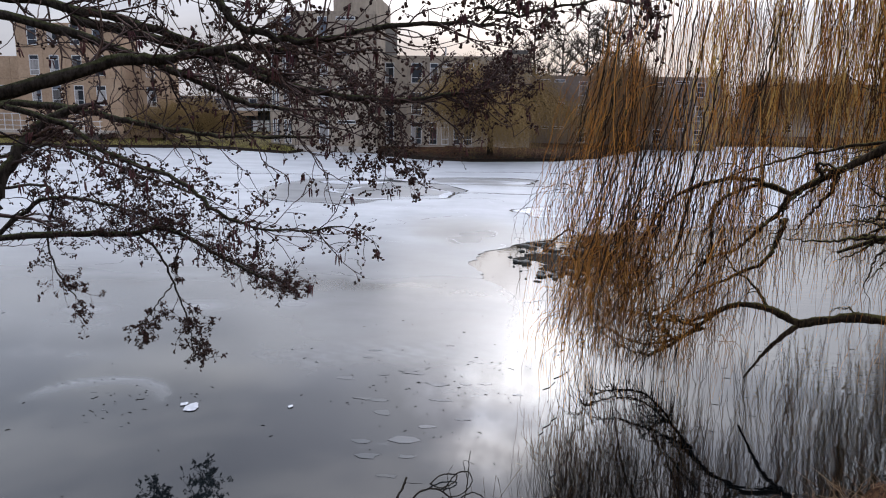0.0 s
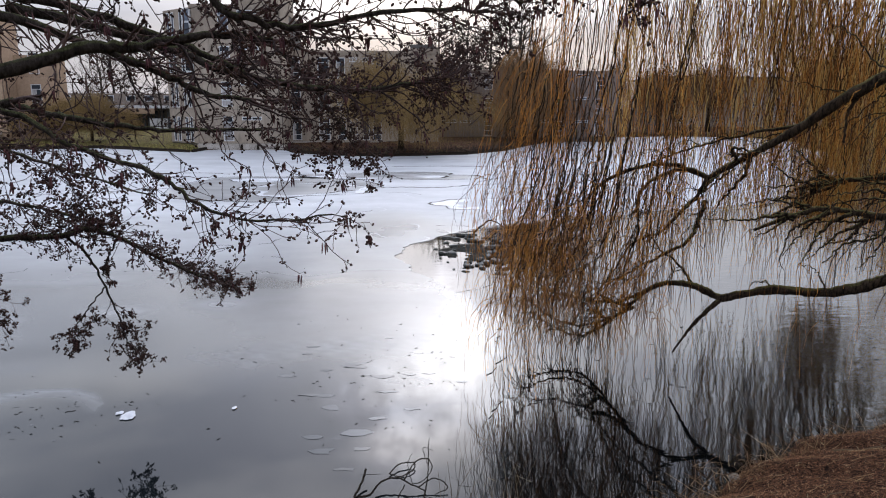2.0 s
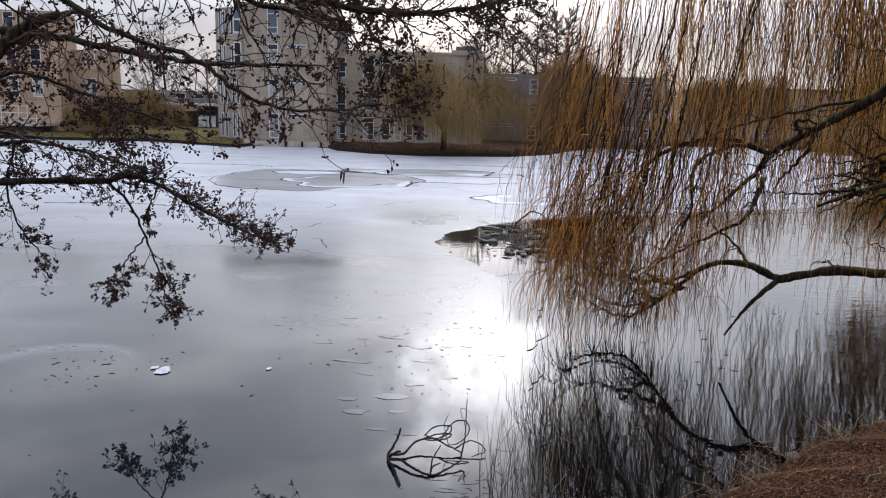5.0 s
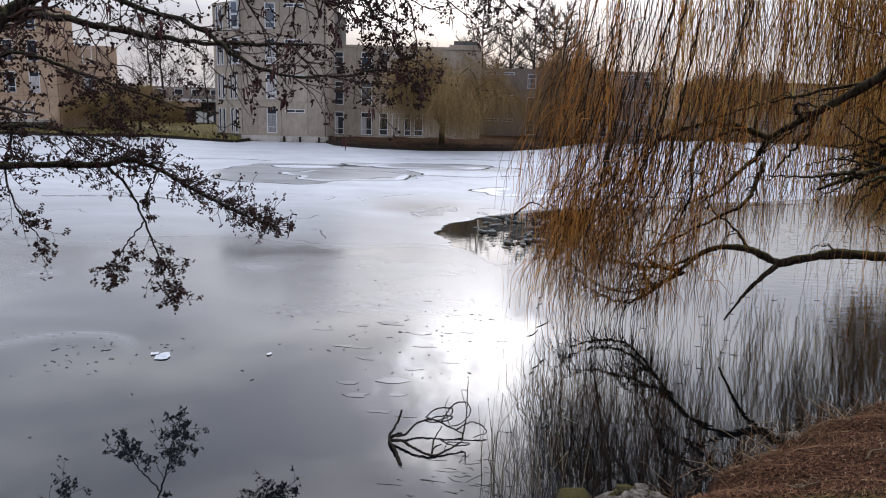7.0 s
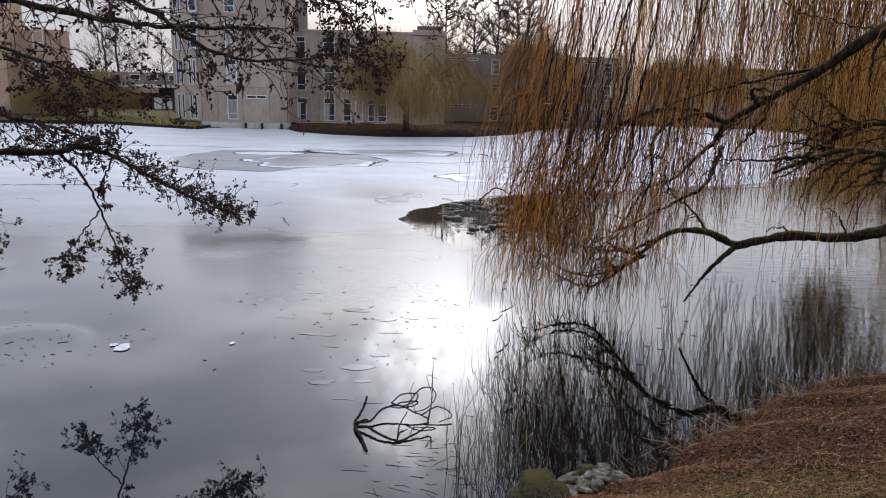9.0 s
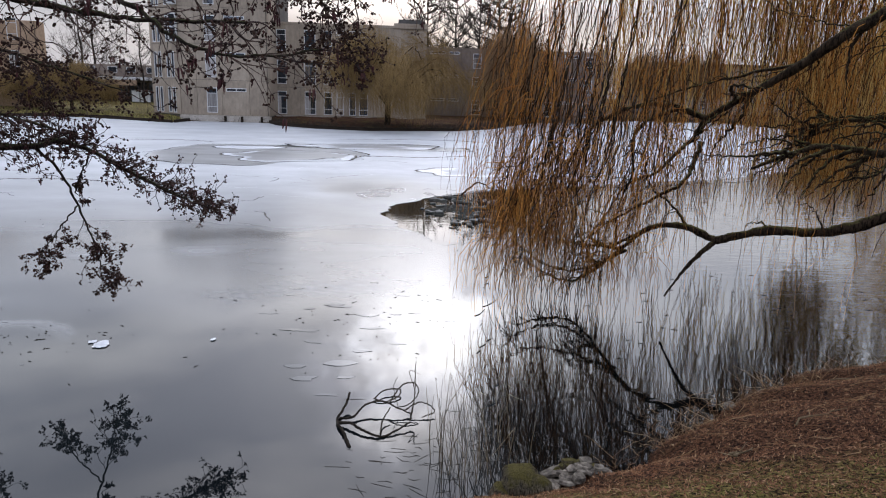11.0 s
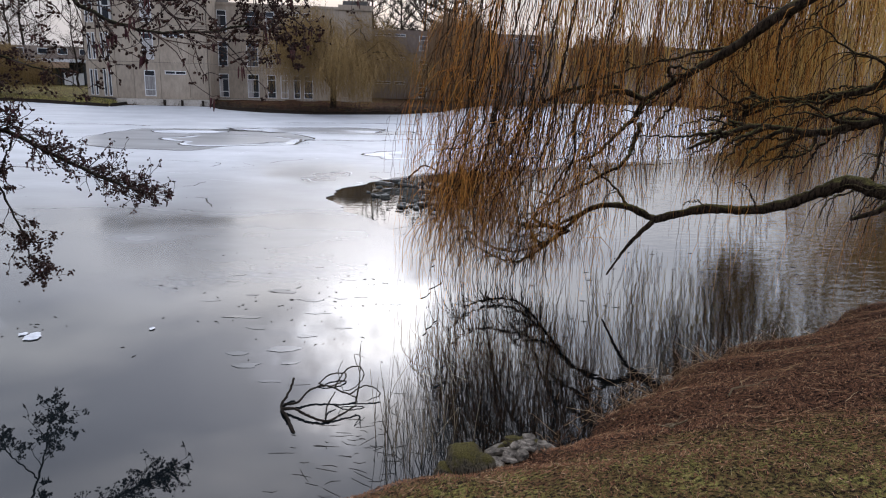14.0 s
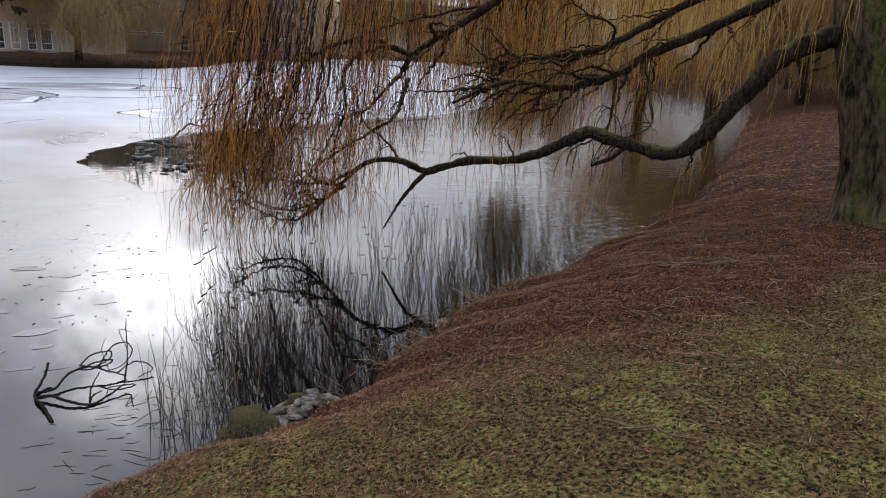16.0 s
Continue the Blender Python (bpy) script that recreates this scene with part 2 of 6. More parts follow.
M = {
    "water": water_material(),
    "ice": ice_material(),
    "ground": ground_material(),
    "concrete": mottled("weathered_concrete", ((0.3, (0.27, 0.222, 0.172)), (0.7, (0.40, 0.335, 0.262))), 0.35, 0.9, 6, (1, 1, 0.4), 0.2, 0.01, vary=0.07),
    "joint": mottled("dark_joint", ((0.3, (0.10, 0.09, 0.08)), (0.7, (0.16, 0.145, 0.125))), 0.5, 0.9),
    # shade of the brown block is put into this darker concrete colour
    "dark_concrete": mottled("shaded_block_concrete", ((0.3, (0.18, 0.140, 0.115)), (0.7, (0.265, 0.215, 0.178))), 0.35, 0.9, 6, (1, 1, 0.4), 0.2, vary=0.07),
    "tan": mottled("tan_panel", ((0.3, (0.33, 0.225, 0.145)), (0.7, (0.44, 0.315, 0.215))), 0.35, 0.9, 6, vary=0.06),
    "plinth": mottled("wet_plinth_concrete", ((0.3, (0.34, 0.30, 0.25)), (0.7, (0.55, 0.50, 0.44))), 0.8, 0.9, 7),
    "white_paint": mottled("white_paint", ((0.3, (0.52, 0.52, 0.51)), (0.7, (0.72, 0.72, 0.71))), 2.0, 0.5, bump=0),
    "curtain": mottled("curtain_cloth", ((0.3, (0.14, 0.13, 0.125)), (0.7, (0.42, 0.40, 0.38))), 3.0, 0.9, 14, (6, 1, 0.2), 0.0, vary=0.6),
    "roof": mottled("felt_roof", ((0.3, (0.07, 0.068, 0.066)), (0.7, (0.12, 0.115, 0.11))), 0.6, 0.9),
    "willow_bark": bark("willow_bark", (0.014, 0.010, 0.006), (0.135, 0.098, 0.060), (0.095, 0.100, 0.026), 3.0, 0.74, (-0.20, -0.95, 0.1)),
    "limb_bark": bark("willow_limb_bark", (0.010, 0.007, 0.005), (0.058, 0.040, 0.025), (0.12, 0.105, 0.035), 8.0, 0.84),
    "alder_bark": bark("alder_bark", (0.016, 0.012, 0.010), (0.055, 0.044, 0.036), (0.065, 0.068, 0.028), 9.0, 0.66),
    "willow_twig": islands("willow_twig", ((0.0, (0.13, 0.052, 0.014)), (0.35, (0.42, 0.165, 0.035)), (0.75, (0.60, 0.275, 0.056)), (1.0, (0.20, 0.095, 0.034))), 0.75),
    "straw_twig": islands("straw_willow_twig", ((0.0, (0.44, 0.27, 0.075)), (0.5, (0.68, 0.46, 0.15)), (1.0, (0.55, 0.32, 0.085))), 0.75),
    "dark_twig": islands("dark_willow_twig", ((0.0, (0.035, 0.018, 0.010)), (0.6, (0.085, 0.042, 0.020)), (1.0, (0.15, 0.075, 0.028))), 0.8),
    "far_twig": islands("far_willow_twig", ((0.0, (0.11, 0.070, 0.028)), (0.5, (0.30, 0.195, 0.078)), (1.0, (0.22, 0.15, 0.065))), 0.8),
    "rust_twig": islands("rust_willow_twig", ((0.0, (0.40, 0.21, 0.065)), (0.5, (0.66, 0.39, 0.13)), (1.0, (0.54, 0.35, 0.13))), 0.8),
    "brown_twig": islands("brown_twig", ((0.0, (0.14, 0.085, 0.045)), (0.5, (0.27, 0.165, 0.085)), (1.0, (0.20, 0.135, 0.075))), 0.8),
    "grey_twig": islands("grey_twig", ((0.0, (0.035, 0.028, 0.022)), (0.5, (0.07, 0.056, 0.046)), (1.0, (0.055, 0.046, 0.036))), 0.85),
    "alder_twig": islands("alder_twig", ((0.0, (0.026, 0.018, 0.017)), (0.5, (0.060, 0.038, 0.034)), (1.0, (0.11, 0.068, 0.055))), 0.8),
    "cone": islands("alder_cone", ((0.0, (0.022, 0.014, 0.012)), (1.0, (0.075, 0.040, 0.030))), 0.9),
    "catkin": islands("alder_catkin", ((0.0, (0.055, 0.022, 0.026)), (1.0, (0.125, 0.055, 0.052))), 0.8),
    "leaf": islands("dead_leaf", ((0.0, (0.030, 0.012, 0.006)), (0.30, (0.13, 0.056, 0.026)), (0.85, (0.235, 0.116, 0.060)), (1.0, (0.39, 0.25, 0.14))), 0.75),
    "grass": islands("winter_grass", ((0.0, (0.070, 0.060, 0.026)), (0.45, (0.25, 0.235, 0.072)), (0.9, (0.36, 0.315, 0.108)), (1.0, (0.50, 0.39, 0.22))), 0.8),
    "dead_stem": islands("dead_stem", ((0.0, (0.07, 0.036, 0.019)), (0.5, (0.17, 0.095, 0.047)), (0.85, (0.29, 0.185, 0.095)), (1.0, (0.46, 0.33, 0.19))), 0.8),
    "reed": islands("dry_reed", ((0.0, (0.05, 0.036, 0.022)), (0.6, (0.15, 0.11, 0.065)), (1.0, (0.32, 0.25, 0.15))), 0.8),
    "stone": mottled("grey_stone", ((0.35, (0.055, 0.046, 0.038)), (0.65, (0.29, 0.25, 0.20))), 16.0, 0.9, 90, bump=0.4, depth=0.006, vary=0.35),
    "moss_stone": bark("mossy_stone", (0.030, 0.026, 0.018), (0.17, 0.140, 0.098), (0.125, 0.105, 0.030), 16.0, 0.82),
    "snow": mottled("crusted_snow", ((0.3, (0.42, 0.44, 0.47)), (0.7, (0.64, 0.66, 0.69))), 3.0, 0.55, 30, bump=0.3),
    "metal": mottled("dull_metal", ((0.3, (0.35, 0.35, 0.36)), (0.7, (0.55, 0.55, 0.56))), 3.0, 0.5, metal=0.6),
    "dead_wood": bark("wet_dead_wood", (0.014, 0.011, 0.009), (0.050, 0.038, 0.028), None, 12.0),
}


def glass_material():
    mat, nt, bsdf = material("window_glass", 0.06)
    bsdf.inputs["Base Color"].default_value = (0.018, 0.020, 0.024, 1)
    bsdf.inputs["IOR"].default_value = 1.5
    info = nt.nodes.new("ShaderNodeObjectInfo")
    nt.links.new(ramp(nt, info.outputs["Random"], ((0.0, (0.010, 0.012, 0.015)), (0.7, (0.045, 0.052, 0.065)), (1.0, (0.13, 0.15, 0.18)))), bsdf.inputs["Base Color"])
    return mat


M["glass"] = glass_material()

# ---- building blocks ----


class Geo:
    """Collects vertices and faces for one mesh."""

    def __init__(self):
        self.v, self.f = [], []

    def add(self, verts, faces):
        n = len(self.v)
        self.v.extend(verts)
        self.f.extend(tuple(i + n for i in face) for face in faces)

    def box(self, x0, y0, z0, x1, y1, z1):
        self.add([(x0, y0, z0), (x1, y0, z0), (x1, y1, z0), (x0, y1, z0), (x0, y0, z1), (x1, y0, z1), (x1, y1, z1), (x0, y1, z1)],
                 [(0, 3, 2, 1), (4, 5, 6, 7), (0, 1, 5, 4), (1, 2, 6, 5), (2, 3, 7, 6), (3, 0, 4, 7)])

    def tube(self, pts, radii, sides=5, cap=True):
        pts = [Vector(p) for p in pts]
        n, base = len(pts), len(self.v)
        ref = Vector((0.31, 0.17, 0.93)).normalized()
        if abs((pts[-1] - pts[0]).normalized().dot(ref)) > 0.9:
            ref = Vector((0.9, 0.4, 0.1)).normalized()
        for i, p in enumerate(pts):
            d = pts[min(i + 1, n - 1)] - pts[max(i - 1, 0)]
            a = d.cross(ref)
            a = a.normalized() if a.length > 1e-6 else Vector((1, 0, 0))
            b = d.cross(a).normalized() if d.length > 1e-9 else Vector((0, 1, 0))
            for k in range(sides):
                w = 2 * math.pi * k / sides
                self.v.append(tuple(p + (a * math.cos(w) + b * math.sin(w)) * radii[i]))
        for i in range(n - 1):
            for k in range(sides):
                q = (k + 1) % sides
                self.f.append((base + i * sides + k, base + i * sides + q, base + (i + 1) * sides + q, base + (i + 1) * sides + k))
        if cap and sides > 2:
            self.f.append(tuple(base + k for k in reversed(range(sides))))
            self.f.append(tuple(base + (n - 1) * sides + k for k in range(sides)))

    def knobbly(self, pts, radii, sides, seed):
        """A limb with uneven, knotted bark."""
        first = len(self.v)
        self.tube(pts, radii, sides)
        for i in range(len(pts)):
            c = Vector(pts[i])
            for k in range(sides):
                at = first + i * sides + k
                v = Vector(self.v[at])
                d = v - c
                lump = 1 + 0.24 * noise.noise(c * 5 + d * 4 + Vector((seed, 0, 0))) + 0.28 * noise.noise(v * 17 + Vector((0, seed, 0)))
                self.v[at] = tuple(c + d * lump)

    def pod(self, p, d, length, radius, sides=5):
        """A small spindle: cone, bud or catkin."""
        p, d = Vector(p), Vector(d).normalized()
        self.tube([p, p + d * length * 0.25, p + d * length * 0.7, p + d * length], [radius * 0.4, radius, radius * 0.9, radius * 0.25], sides)

    def mesh(self, name, smooth=True):
        me = bpy.data.meshes.new(name)
        me.from_pydata(self.v, [], self.f)
        if smooth:
            me.polygons.foreach_set("use_smooth", [True] * len(me.polygons))
        me.update()
        return me


def part(name, geo, mat, parent, label="", smooth=True):
    me = geo if isinstance(geo, bpy.types.Mesh) else geo.mesh(name, smooth)
    if not me.materials:
        me.materials.append(mat)
    ob = new(name, me)
    ob.parent = parent
    return tagged(ob, label=label) if label else ob


def thing(name, label, category, at=(0, 0, 0), group="", kind=""):
    ob = new(name)
    ob.location = at
    ob.empty_display_size = 0.2
    return tagged(ob, label, category, group, kind)


def single(name, geo, mat, label, category, kind="", group="", smooth=True):
    ob = new(name, geo.mesh(name, smooth))
    ob.data.materials.append(mat)
    return tagged(ob, label, category, group, kind)


def smooth_line(pts, n):
    """n points along a Catmull-Rom curve through pts."""
    P = [Vector(p) for p in pts]
    P = [P[0] * 2 - P[1]] + P + [P[-1] * 2 - P[-2]]
    out = []
    for i in range(n):
        u = i / (n - 1) * (len(P) - 3)
        k = min(int(u), len(P) - 4)
        t = u - k
        a, b, c, d = P[k:k + 4]
        out.append(0.5 * ((2 * b) + (c - a) * t + (2 * a - 5 * b + 4 * c - d) * t * t + (3 * b - a - 3 * c + d) * t ** 3))
    return out


def rough_line(pts, n, wobble, rng):
    out = smooth_line(pts, n)
    for i in range(1, n):
        out[i] = out[i] + Vector((rng.uniform(-1, 1), rng.uniform(-1, 1), rng.uniform(-1, 1))) * wobble
    return out


def taper(a, b, n, power=1.0):
    return [a + (b - a) * (i / (n - 1)) ** power for i in range(n)]


# ---- ground, water and ice ----
SHORE = [(-46, 5), (-30, 5.5), (-15, 3.6), (-6, 3.1), (-2, 3.3), (0.16, 3.97), (0.77, 4.22), (1.70, 4.66), (2.45, 5.10), (3.15, 5.57), (4.43, 6.36), (6.8, 7.43),
         (9.55, 9.0), (12.2, 10.7), (19.9, 16.7), (26.5, 22), (34.5, 28.5), (43, 36.5), (47, 46), (46, 56), (43, 64), (43, 74), (43, 84), (32, 86), (20, 81),
         (13.5, 69), (10.6, 63), (8, 56.5), (4.5, 52), (-1.7, 49.7), (-5.5, 51), (-8.4, 53.9), (-9.6, 57.3), (-16.2, 57.3), (-16.4, 54.3), (-20, 56.5),
         (-25, 59.5), (-31, 57.7), (-48, 57), (-60, 50), (-64, 28)]
SH = np.array(SHORE, dtype=float)


def wiggle(x, y):
    return 0.10 * np.sin(x * 2.3 + 1.1 * np.sin(y * 1.7)) + 0.06 * np.sin(y * 5.1 + x * 3.3) + 0.03 * np.sin(x * 11.0 + y * 7.0)


def from_water(x, y):
    """Metres from the waterline: above 0 on land, below 0 in the pond."""
    x, y = np.asarray(x, dtype=float), np.asarray(y, dtype=float)
    best, inside = np.full(x.shape, 1e9), np.zeros(x.shape, dtype=bool)
    for i in range(len(SH)):
        (ax, ay), (bx, by) = SH[i - 1], SH[i]
        dx, dy = bx - ax, by - ay
        u = np.clip(((x - ax) * dx + (y - ay) * dy) / (dx * dx + dy * dy), 0, 1)
        best = np.minimum(best, np.hypot(x - ax - u * dx, y - ay - u * dy))
        with np.errstate(divide="ignore", invalid="ignore"):
            inside ^= ((ay > y) != (by > y)) & (x < (bx - ax) * (y - ay) / (by - ay + 1e-12) + ax)
    return np.where(inside, -best, best) + wiggle(x, y) * np.clip(1.5 - best, 0, 1)


def past_leaves(x, y):
    """Metres beyond the belt of leaf mould, which widens under the willow."""
    width = np.interp(np.asarray(x, dtype=float), (-1.0, 0.3, 1.2, 1.9, 2.7, 3.3, 4.3, 5.9, 9.0), (0.1, 0.3, 0.6, 1.0, 1.5, 2.0, 2.75, 3.5, 4.5))
    return from_water(x, y) - width


def lumps(x, y):
    return 0.035 * np.sin(x * 1.9 + 0.7 * np.sin(y * 2.1)) * np.sin(y * 1.6 + 0.5) + 0.015 * np.sin(x * 6.1 + y * 2.2) * np.sin(y * 5.3 - x) + 0.012 * np.sin(x * 13.7 + 2 * np.sin(y * 5)) * np.sin(y * 12.1 + x * 3)


def land(x, y):
    """Height of the ground."""
    s = from_water(x, y)
    near = np.asarray(y) < 20 + 0.9 * np.asarray(x) * 0.4
    rise = np.where(near, 1.22 * (1 - np.exp(-np.clip(s, 0, None) / 1.85)) + 0.06 * (1 - np.exp(-np.clip(s, 0, None) / 0.05)),
                    0.36 * (1 - np.exp(-np.clip(s, 0, None) / 0.8)) + 0.25 * (1 - np.exp(-np.clip(s, 0, None) / 12)))
    return np.where(s > 0, rise + lumps(x, y) * np.clip(s, 0, 1), np.maximum(-0.9, s * 0.5) - 0.02)


def steps(marks):
    """Grid lines: marks are (start, spacing) in order, ending with (end, None)."""
    out = []
    for (a, d), (b, _) in zip(marks, marks[1:]):
        n = max(1, round((b - a) / d))
        out += [a + (b - a) * i / n for i in range(n)]
    return np.array(out + [marks[-1][0]])


def build_ground():
    xs = steps([(-900, 150), (-150, 22), (-62, 2.0), (-20, 0.8), (-3, 0.13), (9, 0.3), (15, 1.0), (48, 4), (80, 25), (180, 120), (900, None)])
    ys = steps([(-400, 100), (-60, 10), (-8, 0.8), (0, 0.14), (9, 0.3), (16, 1.0), (46, 0.6), (64, 1.2), (92, 6), (150, 50), (350, 150), (1400, None)])
    X, Y = np.meshgrid(xs, ys)
    Z = land(X, Y)
    nx, ny = len(xs), len(ys)
    me = bpy.data.meshes.new("ground")
    idx = np.arange(nx * ny).reshape(ny, nx)
    faces = np.stack([idx[:-1, :-1], idx[:-1, 1:], idx[1:, 1:], idx[1:, :-1]], -1).reshape(-1, 4)
    me.from_pydata(np.stack([X, Y, Z], -1).reshape(-1, 3).tolist(), [], faces.tolist())
    me.polygons.foreach_set("use_smooth", [True] * len(me.polygons))
    att = me.attributes.new("past_leaves", "FLOAT", "POINT")
    att.data.foreach_set("value", np.where((Y > 40) & (X > -16.3), -0.25, past_leaves(X, Y)).reshape(-1).astype(np.float32))
    me.materials.append(M["ground"])
    tagged(new("ground", me), "sloping pond bank of leaf mould, moss and grass", "ground", kind="structure")


build_ground()
g = Geo()
g.add([(-75, 1, 0), (55, 1, 0), (55, 95, 0), (-75, 95, 0)], [(0, 1, 2, 3)])
single("water", g, M["water"], "dark still pond water mirroring bare branches", "water", "structure", smooth=False)


def bell(v):
    return np.exp(-v * v)


def step_up(v):
    return 1 / (1 + np.exp(-np.clip(v, -40, 40)))


def frost_shift(x, y):
    """How much earlier (above 0) or later (below 0), in metres, the frost sets in than the distance alone would have it."""
    wave = 0.25 * np.sin(x * 1.7 + y) + 0.18 * np.sin(x * 4.3 - y * 1.3) + 0.10 * np.sin(x * 9.1 + 2 * np.sin(y * 2.0))
    shore = np.sin(x * 0.9 + 1.4 * np.sin(y * 0.35)) * np.sin(y * 0.55 + 0.4 * x)
    s = 0.8 * shore
    mid = 13.35 + 0.24 * (x + 2.5) + 0.5 * wave                       # a dark wet streak
    s = s - 2.1 * bell((y - mid) / (0.30 + 0.30 * np.clip((-1.1 - x) / 3.0, 0, 1) + 0.25 * wave)) * np.clip((-0.5 - x) / 1.5, 0, 1) * step_up((x + 8) / 1.2)
    s = s + 4.0 * bell((y - mid + 1.35 + 0.6 * wave) / 0.35) * step_up((-3.0 - x) / 0.3) * (0.5 + 0.5 * np.sin(x * 3.1 + y * 2.0))
    r = np.hypot((x + 0.6 + 0.25 * (y - 20.6)) / 1.75, (y - 20.9) / 2.6) + 0.35 * wave     # a grey lens of thin ice
    s = s - 6.0 * step_up((1 - r) / 0.11)
    r = np.hypot((x - 2.8) / 1.9, (y - 24.7) / 1.6) + 0.2 * wave
    s = s - 5.0 * step_up((1 - r) / 0.08) + 6.0 * step_up((0.8 - r) / 0.08)
    r = np.hypot((x + 4.3) / 0.85, (y - 7.3) / 0.85) + 0.12 * wave     # the pale rim of an old floe
    s = s + 5.5 * np.where(r < 1, bell((r - 1) / 0.24), bell((r - 1) / 0.06)) * step_up((y - 7.5) / 0.2)
    for cx, cy, rx, ry, k in ((-0.9, 9.6, 0.9, 0.5, 3.2), (-0.7, 6.65, 0.40, 0.28, 3.5), (0.1, 8.2, 0.5, 0.35, 2.5), (-2.4, 9.2, 1.0, 0.3, 2.5), (-6.5, 10.2, 1.2, 0.35, 3.0), (-5.6, 8.9, 0.8, 0.2, 2.5)):
        s = s + k * bell(np.hypot((x - cx) / rx, (y - cy) / ry) * (1 + 0.8 * wave)) * (0.6 + 0.4 * np.sin(x * 13 + 3 * np.sin(y * 9)))
    return s


def build_ice():
    """The frozen part of the pond, with a ragged edge towards the open water round the island."""
    edge = [(0.9, 1.0), (0.95, 5.0), (1.15, 8.0), (1.5, 10.0), (1.2, 12.0), (0.75, 13.2), (0.15, 14.6), (-0.15, 16.2), (0.4, 17.6), (1.6, 19.0), (3.6, 20.3), (6.5, 21.2),
            (10, 22.6), (13.2, 24.2), (15.2, 26.6), (19.0, 29.5), (20.0, 33), (24.5, 37), (26, 44), (33, 52), (36, 62), (41, 72), (42, 94)]
    line = smooth_line([(*p, 0) for p in edge], 400)
    rows = steps([(1.0, 0.1), (20.0, 0.25), (45.0, 1.0), (94.0, None)])
    rim = np.interp(rows, [p.y for p in line], [p.x for p in line]) + 0.07 * np.sin(rows * 4.3) + 0.04 * np.sin(rows * 11.0 + 2 * np.sin(rows * 3.0)) + 0.02 * np.sin(rows * 29.0)
    back = np.concatenate([np.linspace(0, 14, 120), 14 + 61 * np.linspace(0, 1, 70)[1:] ** 1.6])
    X = rim[:, None] - back[None, :] * ((rim[:, None] + 75) / 75)
    Y = np.repeat(rows[:, None], X.shape[1], 1)
    ny, nx = X.shape
    verts = np.stack([X, Y, np.full(X.shape, 0.010)], -1).reshape(-1, 3).tolist() + [(a, b, -0.02) for a, b in zip(rim.tolist(), rows.tolist())]
    idx = np.arange(nx * ny).reshape(ny, nx)
    faces = np.stack([idx[:-1, :-1], idx[1:, :-1], idx[1:, 1:], idx[:-1, 1:]], -1).reshape(-1, 4).tolist()
    low = nx * ny
    faces += [(i * nx, low + i, low + i + 1, (i + 1) * nx) for i in range(ny - 1)]
    me = bpy.data.meshes.new("ice")
    me.from_pydata(verts, [], faces)
    att = me.attributes.new("frost_shift", "FLOAT", "POINT")
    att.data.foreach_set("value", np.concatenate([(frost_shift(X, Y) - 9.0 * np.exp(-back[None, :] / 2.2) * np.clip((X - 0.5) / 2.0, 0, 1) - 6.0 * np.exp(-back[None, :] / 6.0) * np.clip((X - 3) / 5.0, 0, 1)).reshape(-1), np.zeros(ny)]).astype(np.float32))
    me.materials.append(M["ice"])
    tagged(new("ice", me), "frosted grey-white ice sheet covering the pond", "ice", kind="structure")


build_ice()


# ---- the near willow ----
WILLOW = (7.9, 4.5)
WILLOW_BOUGHS = {
    "low": [(7.45, 4.75, 3.15), (7.15, 5.02, 2.99), (6.90, 5.28, 2.79), (6.70, 5.44, 2.47), (6.51, 5.60, 2.15), (6.31, 5.76, 1.82), (6.09, 5.98, 1.64), (5.77, 6.51, 1.71), (5.59, 6.79, 1.78), (5.42, 7.00, 1.64), (5.18, 7.23, 1.46), (4.90, 7.50, 1.33), (4.51, 7.85, 1.28), (4.05, 8.18, 1.08)],
    "low_end": [(4.05, 8.18, 1.08), (3.73, 8.33, 1.22), (3.47, 8.56, 1.19), (3.24, 8.64, 1.07), (3.07, 8.72, 0.87), (2.90, 8.92, 0.83), (2.74, 9.13, 0.90)],
    "stub": [(4.05, 8.18, 1.08), (3.82, 8.19, 0.85), (3.68, 8.28, 0.60), (3.53, 8.33, 0.31)],
    "second": [(7.35, 4.85, 4.1), (7.5, 5.6, 3.65), (7.0, 6.4, 3.1), (6.35, 6.84, 2.70), (6.04, 6.96, 2.47), (5.47, 7.27, 2.27), (5.14, 7.46, 2.30), (4.80, 7.66, 2.29), (4.26, 7.93, 2.01)],
    "third": [(7.4, 4.9, 4.4), (7.75, 6.0, 4.0), (7.16, 7.10, 3.37), (6.36, 7.52, 2.83), (6.00, 7.76, 2.69), (5.38, 8.25, 2.56), (5.04, 8.49, 2.44)],
    "upper": [(7.3, 4.9, 5.0), (7.3, 6.3, 4.95), (6.6, 7.4, 4.45), (5.33, 7.81, 3.68), (4.87, 8.16, 3.25), (4.50, 8.51, 2.91), (4.06, 8.87, 2.55)],
    "crown_a": [(7.3, 4.9, 5.4), (6.4, 6.6, 6.6), (4.4, 8.3, 6.7), (2.6, 9.0, 6.2), (1.2, 9.3, 5.4)],
    "crown_b": [(7.25, 4.85, 5.6), (5.6, 6.4, 7.0), (3.6, 7.6, 6.9), (2.2, 8.2, 6.2)],
    "crown_c": [(7.3, 4.95, 5.6), (7.8, 7.5, 6.8), (7.0, 10.0, 6.4), (6.0, 11.4, 5.4)],
    "crown_d": [(7.4, 4.85, 5.6), (10.2, 6.4, 6.6), (11.0, 8.4, 6.0), (11.4, 9.6, 5.2)],
}
